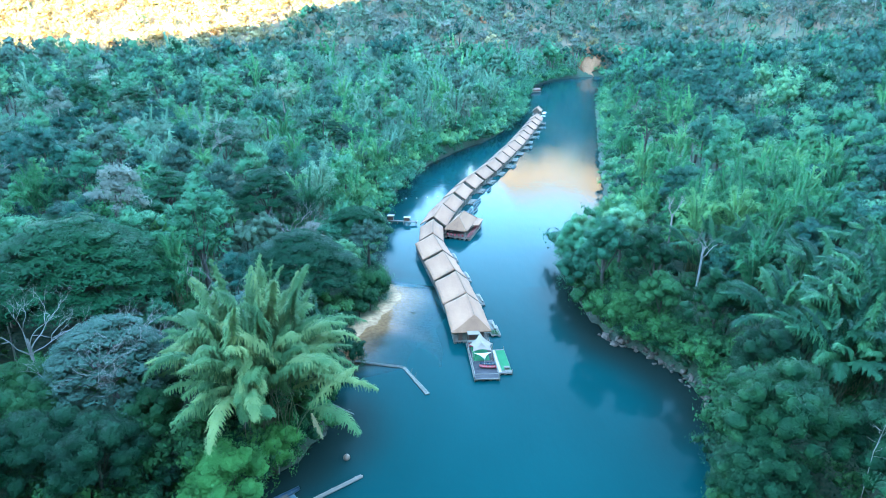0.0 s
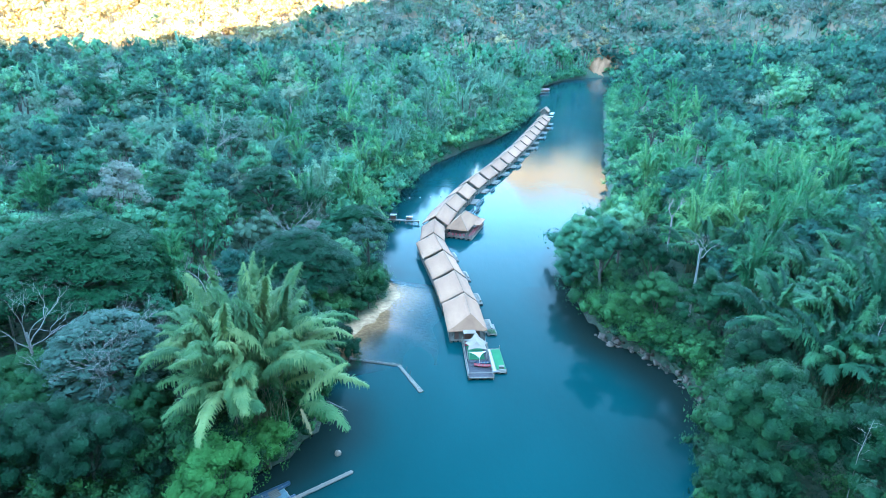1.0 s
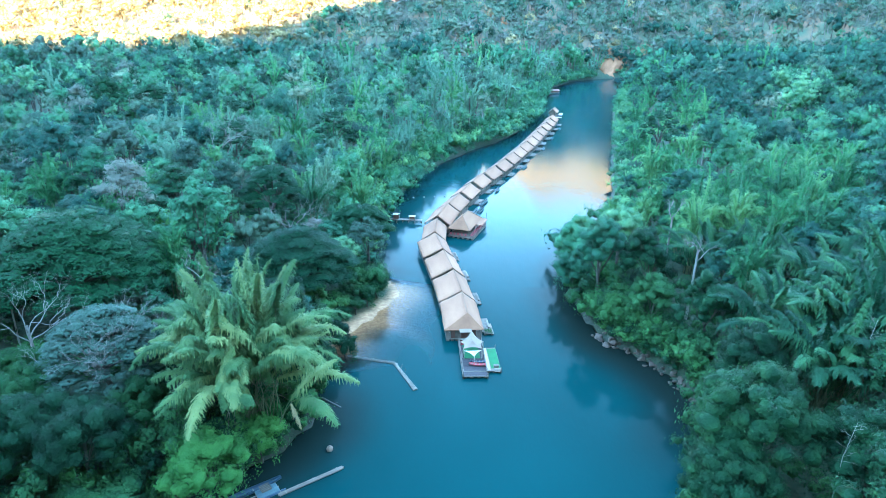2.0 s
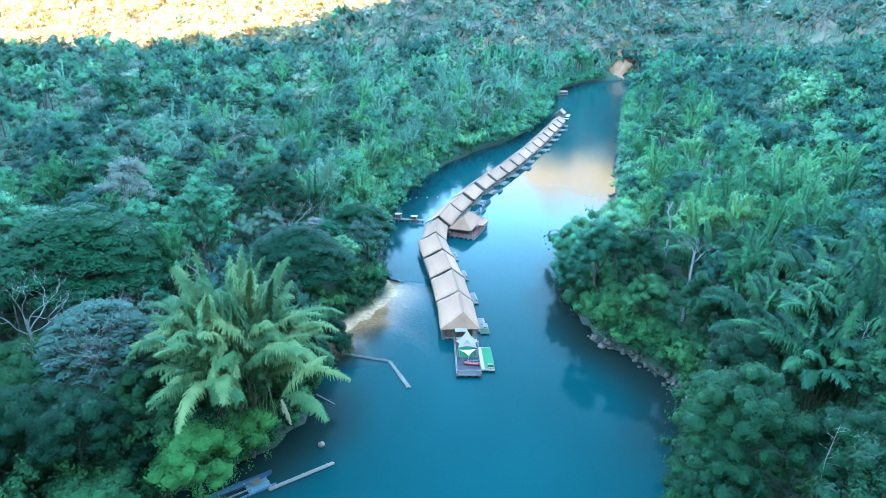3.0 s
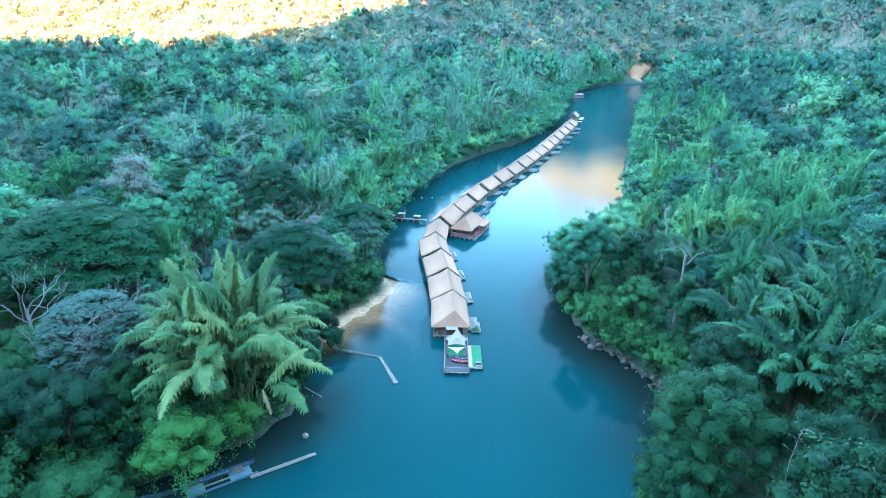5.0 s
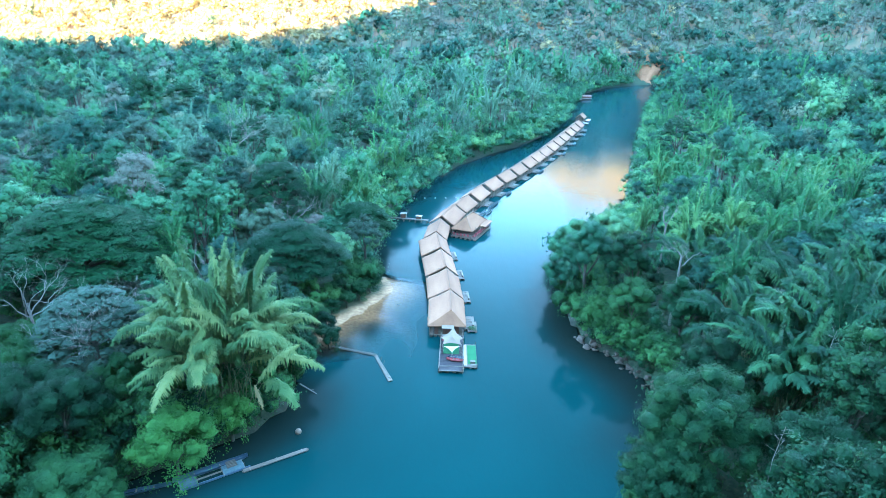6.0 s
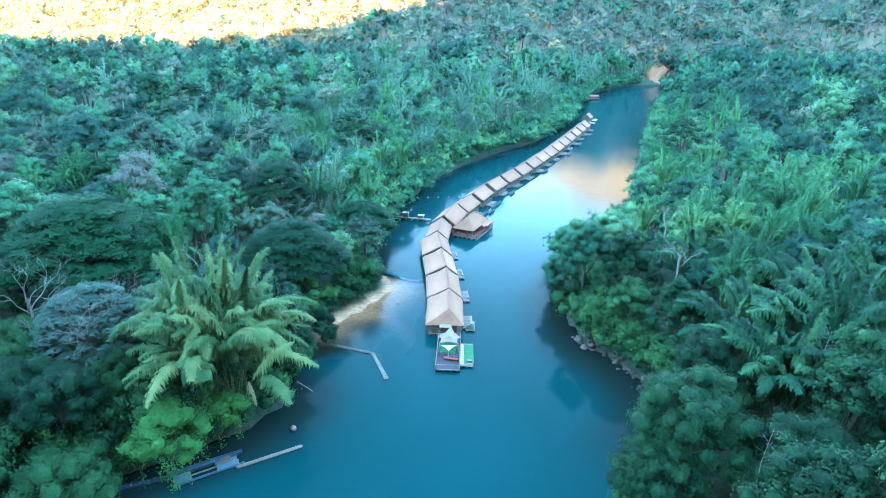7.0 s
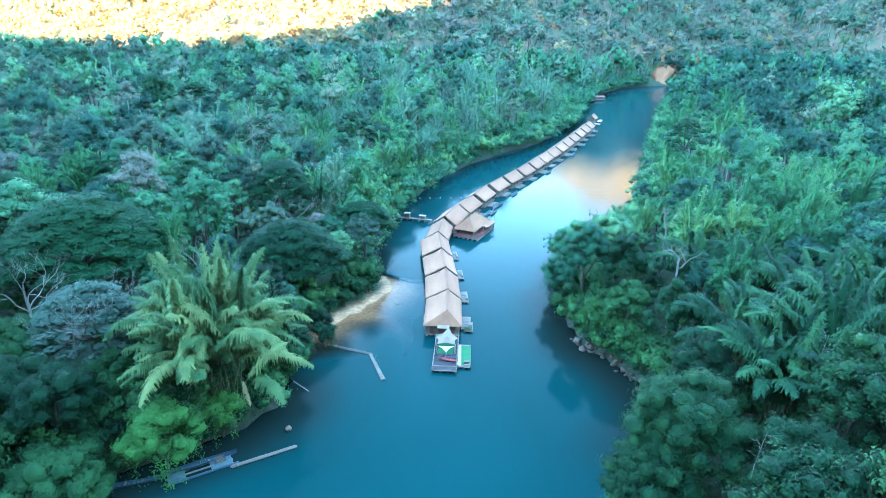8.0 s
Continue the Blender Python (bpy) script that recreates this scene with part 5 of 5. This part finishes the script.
raft = thing("turf_raft", "floating raft covered with bright green turf beside the landing deck", "raft", (0, 0, 0))
raft.matrix_basis = pose(10.75, 101.5, 0, 0, 0, 6.0)
part("platform", solid([((0, 0, 0.35), (2.6, 8.2, 0.22))], 0.03), M_PLANK, raft)
part("turf", solid([((0.4, 0.2, 0.48), (1.7, 7.0, 0.04))], 0.01), M_TURF, raft, "bright green turf")
part("walkway", solid([((-0.92, 0.1, 0.47), (0.62, 7.6, 0.03))]), M_WHITE, raft, "pale worn walkway")
for x in (-1.0, 0, 1.0):
    part("float", rod((x, -4.0, 0.08), (x, 4.0, 0.08), 0.24, 8), M_PLANK, raft)
for sx_ in (-1, 1):
    for y in (-4.1, 4.1):
        part("post", rod((sx_ * 1.25, y, -0.8), (sx_ * 1.25, y, 1.1), 0.06), M_POLE, raft)
part("steps", solid([((0.6, -3.6 - 0.25 * i, 0.6 - 0.12 * i), (1.1, 0.28, 0.08)) for i in range(3)]), M_WOOD, raft)
chest = thing("wooden_chest", "brown wooden chest at the end of the green raft", "chest", (0, 0, 0))
chest.matrix_basis = pose(10.75, 101.5, 0, 0, 0, 6.0) @ pose(0.5, -2.9, 0.5)
part("body", solid([((0, 0, 0.2), (0.9, 0.55, 0.4))], 0.02), M_WOOD, chest)
part("lid", solid([((0, 0, 0.44), (0.96, 0.6, 0.07))], 0.015), M_WOOD, chest)


# ---- pavilion with a broad hipped roof and rows of red chairs ----
def roof_face(name, pts, parent, material=M_THATCH, thick=0.15):
    """One flat thatched slope with thickness."""
    bm = bmesh.new()
    a = [bm.verts.new(p) for p in pts]
    b = [bm.verts.new((p[0], p[1], p[2] - thick)) for p in pts]
    bm.faces.new(a)
    bm.faces.new(b[::-1])
    for i in range(len(pts)):
        j = (i + 1) % len(pts)
        bm.faces.new((a[j], a[i], b[i], b[j]))
    return part(name, bm, material, parent)


pav = thing("pavilion", "floating dining pavilion with a hipped thatched roof and open railed deck", "pavilion", (0, 0, 0))
PAV = pose(4.9, 173.6, 0, 0, 0, -17)
pav.matrix_basis = PAV
W, L, lo, hi, rg = 6.6, 12.6, 2.6, 5.6, 2.6
for f in (((-W / 2, -L / 2, lo), (W / 2, -L / 2, lo), (0, -rg, hi)), ((W / 2, L / 2, lo), (-W / 2, L / 2, lo), (0, rg, hi)),
          ((W / 2 + 0.02, -L / 2, lo), (W / 2 + 0.02, L / 2, lo), (0.02, rg, hi), (0.02, -rg, hi)), ((-W / 2 - 0.02, L / 2, lo), (-W / 2 - 0.02, -L / 2, lo), (-0.02, -rg, hi), (-0.02, rg, hi))):
    roof_face("roof_slope", f, pav)
part("ridge_cap", rod((0, -rg, hi + 0.02), (0, rg, hi + 0.02), 0.17), M_RIDGE, pav)
for p in ((-W / 2, -L / 2), (W / 2, -L / 2), (W / 2, L / 2), (-W / 2, L / 2)):
    part("hip_cap", rod((p[0], p[1], lo + 0.02), (0, math.copysign(rg, p[1]), hi + 0.02), 0.11, 5), M_RIDGE, pav)
boards(pav, "floorboard", M_PLANK, -3.1, 4.6, -6.9, 6.6, 0.5, 22)
for x in np.linspace(-2.8, 4.3, 6):
    part("float", rod((x, -6.7, 0.1), (x, 6.4, 0.1), 0.3, 8), M_POLE, pav)
for y in np.linspace(-6.0, 6.0, 5):
    for x in (-2.9, 2.9):
        part("post", rod((x, y, 0.5), (x, y, 2.75), 0.08), M_WOOD, pav)
for z in (0.95, 1.4):
    part("railing", solid([((0.75, -6.85, z), (7.6, 0.06, 0.07))]), M_REDWOOD, pav)
    part("railing", solid([((4.55, -0.2, z), (0.06, 13.2, 0.07))]), M_REDWOOD, pav)
for x in np.linspace(-3.0, 4.5, 12):
    part("baluster", rod((x, -6.85, 0.5), (x, -6.85, 1.42), 0.035, 5), M_REDWOOD, pav)
for y in np.linspace(-6.6, 6.3, 16):
    part("baluster", rod((4.55, y, 0.5), (4.55, y, 1.42), 0.035, 5), M_REDWOOD, pav)
roof_face("side_roof", ((2.7, -0.6, 2.75), (5.0, 0.4, 2.35), (5.0, 6.7, 2.35), (2.7, 6.3, 2.75)), pav)
for y in (0.6, 6.4):
    part("post", rod((4.4, y, 0.5), (4.4, y, 2.45), 0.06), M_WOOD, pav)
for y in (-6.95, 6.4):
    part("flagpole", rod((4.65, y, 0.3), (4.65, y, 4.4), 0.04, 5), M_POLE, pav)


def red_chair():
    e = thing("deck_chair", "low red chair on the pavilion deck", "chair", (0, 0, 0), "red chairs on the pavilion deck")
    part("seat", solid([((0, 0, 0.42), (0.55, 0.55, 0.07))], 0.02), M_RED, e)
    part("backrest", solid([((0, 0.27, 0.75), (0.55, 0.06, 0.6))], 0.02), M_RED, e)
    for x in (-0.23, 0.23):
        for y in (-0.23, 0.23):
            part("leg", solid([((x, y, 0.2), (0.05, 0.05, 0.4))]), M_WOOD, e)
    return e


chair = red_chair()
first = True
for y in np.linspace(-5.6, 5.4, 9):
    for x, a in ((3.5, -90), (4.1, -90)):
        m = PAV @ pose(x - 0.05, y, 0.53, 0, 0, a)
        if first:
            chair.matrix_basis, first = m, False
        else:
            copy_thing(chair, m)
for x in np.linspace(-2.2, 2.2, 5):
    copy_thing(chair, PAV @ pose(x, -6.2, 0.53, 0, 0, 180))

# ---- jetty to the bank with two small cabins ----
jetty = thing("jetty", "narrow wooden footbridge on posts from the bank to the rafts", "jetty", (-14.8, 180.2, 0), turn=-4.0)
boards(jetty, "plank", M_PLANK, -7.4, 6.6, -0.65, 0.65, 0.95, 28, False)
for x in np.linspace(-7.0, 6.2, 8):
    for y in (-0.5, 0.5):
        part("post", rod((x, y, -1.6), (x, y, 1.0), 0.09), M_WOOD, jetty)
part("beam", solid([((-0.4, -0.5, 0.84), (13.8, 0.12, 0.14))]), M_WOOD, jetty)
part("beam", solid([((-0.4, 0.5, 0.84), (13.8, 0.12, 0.14))]), M_WOOD, jetty)


def cabin():
    e = thing("cabin", "small wooden cabin with a pale flat roof standing on the jetty", "cabin", (0, 0, 0), "cabins on the jetty")
    for x, y, sx_, sy_ in ((-0.8, 0, 0.07, 1.6), (0.8, 0, 0.07, 1.6), (0, 0.78, 1.53, 0.07)):
        part("wall", solid([((x, y, 0.95), (sx_, sy_, 1.9))]), M_WOOD, e)
    part("door", solid([((0, -0.76, 0.92), (1.5, 0.05, 1.84))], 0.01), M_REDWOOD, e)
    part("roof", solid([((0, 0, 2.02), (2.1, 2.1, 0.12))], 0.03), M_WHITE, e)
    for x in (-0.7, 0.7):
        part("post", rod((x, 0.7, -3.0), (x, 0.7, 0.0), 0.07), M_WOOD, e)
    return e


cab = cabin()
cab.matrix_basis = pose(-16.3, 180.9, 0.99, 0, 0, -4) @ Matrix.Diagonal((1.0, 0.8, 0.68, 1))
copy_thing(cab, pose(-11.4, 180.6, 0.99, 0, 0, -4) @ Matrix.Diagonal((1.0, 0.8, 0.68, 1)))


# ---- boats and platforms beside the row ----
for i, dx, dy, L, label, cv in ((6, 6.6, 2.0, 8.0, "long narrow dark wooden boat moored beside the rafts", False), (6, 7.8, 5.0, 7.0, "long narrow wooden boat moored beside the rafts", False),
                                (7, 6.8, -1.0, 9.0, "long dark wooden boat moored beside the rafts", False), (8, 6.9, 2.0, 6.5, "dark wooden boat moored beside the rafts", False),
                                (11, 6.8, 0.0, 6.5, "dark wooden boat moored beside the rafts", False), (14, 6.8, 1.0, 7.0, "dark wooden boat moored beside the rafts", False),
                                (16, 6.8, 0.0, 7.0, "dark wooden boat moored beside the rafts", False), (18, 6.8, 0.0, 7.0, "dark wooden boat moored beside the rafts", False)):
    x, y, turn, _ = along(i)
    boat(label, L, 1.25, 0.7, M_HULL, pose(x, y, 0, 0, 0, turn) @ pose(dx, dy, -0.18, 0, 0, 3.0 * (-1) ** i), cv)
pad = thing("planted_raft", "small raft with green water plants beside the first house", "raft", (0, 0, 0))
pad.matrix_basis = pose(10.3, 113.4, 0, 0, 0, 7)
boards(pad, "plank", M_PLANK, -1.0, 1.0, -2.2, 2.2, 0.3, 8)
for x in (-0.7, 0.7):
    part("float", rod((x, -2.2, 0.06), (x, 2.2, 0.06), 0.2), M_POLE, pad)
g = Pile()
rr_ = np.random.default_rng(77)
C = np.c_[rr_.uniform(-0.8, 0.8, 160), rr_.uniform(-2.0, -0.4, 160), rr_.uniform(0.35, 0.75, 160)]
g.add(*leaves(C, np.tile([0, 0, 1.0], (160, 1)), 0.3, rr_))
under(pad, "greenery", g.mesh("greenery", M_SHRUB), None, "green water plants")

# ---- far end of the row ----
hut = raft_house("raft_house", "small floating thatched hut beyond the end of the row", 10.0, 5.6, 12, False)
at(hut, 57.2, 393, 0, -14)
for x, y, w, l, turn in ((62.3, 397, 2.2, 9.0, -14), (59.6, 384.5, 3.2, 3.6, -14)):
    p = thing("float_platform", "pale floating platform at the end of the raft row", "platform", (x, y, 0), turn=turn)
    boards(p, "plank", M_WHITE, -w / 2, w / 2, -l / 2, l / 2, 0.45, 8)
    for sx_ in (-1, 1):
        part("float", rod((sx_ * w * 0.35, -l / 2, 0.1), (sx_ * w * 0.35, l / 2, 0.1), 0.3), M_BLUE, p)
hb = thing("houseboat", "small houseboat with a faded pink roof moored to the bank", "houseboat", (71.5, 508, 0), turn=-70, scale=0.75)
boards(hb, "plank", M_PLANK, -2.6, 2.6, -6.0, 6.0, 0.6, 8)
for x in (-1.8, 0, 1.8):
    part("float", rod((x, -5.9, 0.15), (x, 5.9, 0.15), 0.4, 8), M_WHITE, hb)
for s in (-1, 1):
    part("wall", solid([((s * 2.0, 0, 1.55), (0.1, 9.6, 1.9))]), M_REDWOOD, hb)
    roof_face("roof_slope", ((s * 2.6, -5.4 * s, 2.5), (s * 2.6, 5.4 * s, 2.5), (0, 5.4 * s, 3.9), (0, -5.4 * s, 3.9)), hb, M_PINK)
    part("end_wall", solid([((0, s * 4.8, 1.55), (3.9, 0.1, 1.9))]), M_PINK, hb)
boom = thing("boom", "floating pole boom from the bank to the houseboat", "boom", (61.5, 498.5, 0), turn=-83)
part("pole", rod((0, -6.0, 0.15), (0, 6.0, 0.15), 0.35), M_WHITE, boom)

# ---- floating poles and rafts along the left bank ----
L1 = thing("bamboo_boom", "floating bundle of bleached bamboo poles reaching out from the bank", "boom", (-11.6, 100.3, 0), turn=-11.5)
for y in (-0.22, 0.0, 0.22):
    part("pole", rod((-4.8, y, 0.12), (4.7, y * 1.1, 0.12), 0.12, 6, 0.09), M_POLE, L1)
for x in (-3, 0.4, 3.4):
    part("tie", solid([((x, 0, 0.25), (0.16, 0.8, 0.05))]), M_WOOD, L1)
L2 = thing("bamboo_boom", "flat bundle of bleached bamboo poles floating free at one end", "boom", (-4.85, 95.2, 0), turn=-61)
for j in range(7):
    y = (j - 3) * 0.09
    part("pole", rod((-4.7, y * 0.75, 0.1), (4.7, y * 1.25, 0.1), 0.08, 6, 0.1), M_POLE, L2)
for x in (-4.2, -0.4, 3.6):
    part("tie", solid([((x, 0, 0.22), (0.14, 0.8, 0.06))]), M_WOOD, L2)
for x in (-3.0, -1.4):
    part("stake", rod((x, 0.5, -0.6), (x + 0.3, 0.7, 0.9), 0.05), M_WOOD, L2)

fr = thing("work_raft", "narrow work raft of blue floats with worn plank platforms", "raft", (-22.7, 64.35, 0), turn=39.5)
part("hull", kayak_bm(10.4, 1.0, 0.62), M_BLUE, fr, "long narrow blue hull", pose(0.0, 0.95, -0.1, 0, 0, 90))
part("pontoon", rod((-4.4, -1.25, 0.1), (4.9, -1.25, 0.1), 0.17, 8), M_BLUE, fr)
part("pontoon", rod((-4.6, -0.2, 0.1), (4.3, -0.2, 0.1), 0.12, 8), M_WOOD, fr)
boards(fr, "plank", M_HULL, -4.5, -2.3, -1.35, 0.5, 0.34, 7)
boards(fr, "plank", M_HULL, 1.2, 4.1, -1.3, 0.5, 0.34, 9)
for x in (-4.5, -2.3, 1.2, 4.1):
    part("crossbar", rod((x, -1.5, 0.27), (x, 1.2, 0.27), 0.07), M_WOOD, fr)
part("rack", solid([((2.6, -0.4 + 0.28 * j, 0.52), (1.4, 0.07, 0.28)) for j in range(5)]), M_PLANK, fr)
pole = thing("plank_float", "long floating grey plank walkway", "float", (-14.95, 68.25, 0), turn=38.3)
for j in range(3):
    part("plank", solid([((0, (j - 1) * 0.22, 0.14), (9.8 - 0.3 * abs(j - 1), 0.2, 0.16))], 0.02), M_PLANK, pole)
for x in (-3.8, 0.2, 3.9):
    part("tie", solid([((x, 0, 0.24), (0.12, 0.75, 0.05))]), M_WOOD, pole)
boat("slim weathered blue boat lying along the bank", 11.0, 0.9, 0.5, M_BLUE, pose(-32.2, 59.0, -0.12, 0, 0, -63))
buoy = thing("buoy", "round pale float on the water near the bank", "buoy", (-13.9, 74.9, 0))
bm = bmesh.new()
bmesh.ops.create_uvsphere(bm, u_segments=16, v_segments=10, radius=0.5, matrix=Matrix.Translation((0, 0, 0.2)))
part("ball", bm, M_SAIL, buoy)
part("ring", rod((0, 0, 0.68), (0, 0, 0.8), 0.09), M_WOOD, buoy)
for i in range(6):
    f = thing("marker_float", "small white float on a line across the channel", "float", (-20.5 + 3.6 * i, 204.5 + 0.9 * i, 0), "line of floats")
    bm = bmesh.new()
    bmesh.ops.create_uvsphere(bm, u_segments=10, v_segments=7, radius=0.28, matrix=Matrix.Translation((0, 0, 0.1)))
    part("ball", bm, M_WHITE, f)
    part("eyelet", rod((0, 0, 0.34), (0, 0, 0.46), 0.05), M_WOOD, f)
for x, y, a, L in ((-9.0, 134.5, 15, 0.7), (-6.6, 121.5, -20, 1.1), (-16.2, 86.5, -35, 4.5)):
    d = thing("driftwood", "dark piece of driftwood floating in the river", "driftwood", (x, y, 0), turn=a)
    part("log", rod((-L / 2, 0, 0.05), (L / 2, 0.1, 0.1), 0.14, 7, 0.07), M_WOOD if L < 3 else M_PALEBARK, d)
    part("stub", rod((L * 0.1, 0, 0.08), (L * 0.25, 0.35, 0.35), 0.05, 5, 0.03), M_WOOD if L < 3 else M_PALEBARK, d)

# ---- rocks along the right bank, bare soil on the far hillside ----
r = np.random.default_rng(31)
P = np.array(RIGHT_BANK)
seg = np.cumsum(np.r_[0, np.hypot(*np.diff(P, axis=0).T)])
Bv, Bt = BALLS[2]


def rock_mesh(r, material=M_ROCK):
    """A broken boulder: a ball cut by random planes."""
    V = Bv.copy()
    for _ in range(9):
        n, d = unit(r.normal(0, 1, 3)), r.uniform(0.45, 0.8)
        over = np.maximum(V @ n - d, 0)
        V -= over[:, None] * n
    V = (V + r.normal(0, 0.025, V.shape)) * r.uniform(0.75, 1.3, 3)
    V[:, 2] *= 0.75
    me = flat_mesh("rock", V, None, Bt)
    me.materials.append(material)
    return me


STONES = [rock_mesh(r) for _ in range(9)]
for i in range(70):
    ty = r.choice([88, 91, 95, 98, 101, 104.5, 108, 111]) + r.normal(0, 1.3)
    x = np.interp(ty, P[3:12, 1], P[3:12, 0]) + r.uniform(-0.8, 1.8)
    s = float(np.clip(r.lognormal(-0.85, 0.42), 0.22, 1.0))
    ob = new("rock", STONES[i % 9])
    ob.matrix_basis = pose(x, ty, max(on_ground(x, ty), -0.1) + 0.12 * s, r.uniform(-20, 20), r.uniform(-20, 20), r.uniform(0, 360)) @ Matrix.Scale(s, 4)
    tagged(ob, "grey weathered limestone rock at the water's edge", "rock", "rocks along the bank")


def scar(x, y, w, h, turn, seed):
    """A steep bare face of soil and rock on the hillside."""
    r = np.random.default_rng(seed)
    n = 14
    u, v = np.meshgrid(np.linspace(-1, 1, n), np.linspace(0, 1, n))
    u, v = u.ravel(), v.ravel()
    half = w / 2 * np.sqrt(np.clip(1.02 - (2 * v - 0.8) ** 2 * 0.42, 0.05, 1)) * (1 + 0.3 * np.sin(v * 9 + seed) + r.normal(0, 0.1, n * n))
    V = np.c_[u * half + 0.1 * w * np.sin(v * 5 + seed), v * h * 0.8 + 1.6 * waves(u * 7, v * 9, 4, seed) + 0.3 * w * u * u, v * h * (1 - 0.2 * np.abs(u) + 0.05 * np.sin(u * 5 + seed)) + r.normal(0, 0.4, n * n)]
    i = (np.arange(n - 1)[:, None] * n + np.arange(n - 1)[None]).ravel()
    Q = np.c_[i, i + 1, i + n + 1, i + n]
    back = V + [0, 7.0, -4.0]
    m = n * n
    edge = [*range(n), *range(2 * n - 1, m, n), *range(m - 2, m - n - 1, -1), *range(m - 2 * n, 0, -n)]
    side = [[a, m + a, m + b, b] for a, b in zip(edge, edge[1:] + edge[:1])]
    me = flat_mesh("soil_scar", np.concatenate([V, back]), np.concatenate([Q, Q[:, ::-1] + m, side]), None, False)
    me.materials.append(M_SOIL)
    ob = new("soil_scar", me)
    ob.matrix_basis = pose(x, y, on_ground(x, y) - 1.5, 0, 0, turn)
    tagged(ob, "bare pale face of soil and rock on the wooded hillside", "cliff", "bare faces on the far hillside")


for k, (x, y, w, h, a) in enumerate([(139, 631, 19, 28, -10), (152, 645, 14, 18, -14), (256, 678, 18, 11, -20), (303, 668, 17, 12, -24), (318, 655, 22, 8, -26), (102, 642, 11, 8, -8), (178, 672, 24, 10, -15),
                                     (124, 660, 20, 7, -10), (35, 642, 8, 10, 0), (17, 655, 16, 12, 0)]):
    scar(x, y, w, h, a, 60 + k)
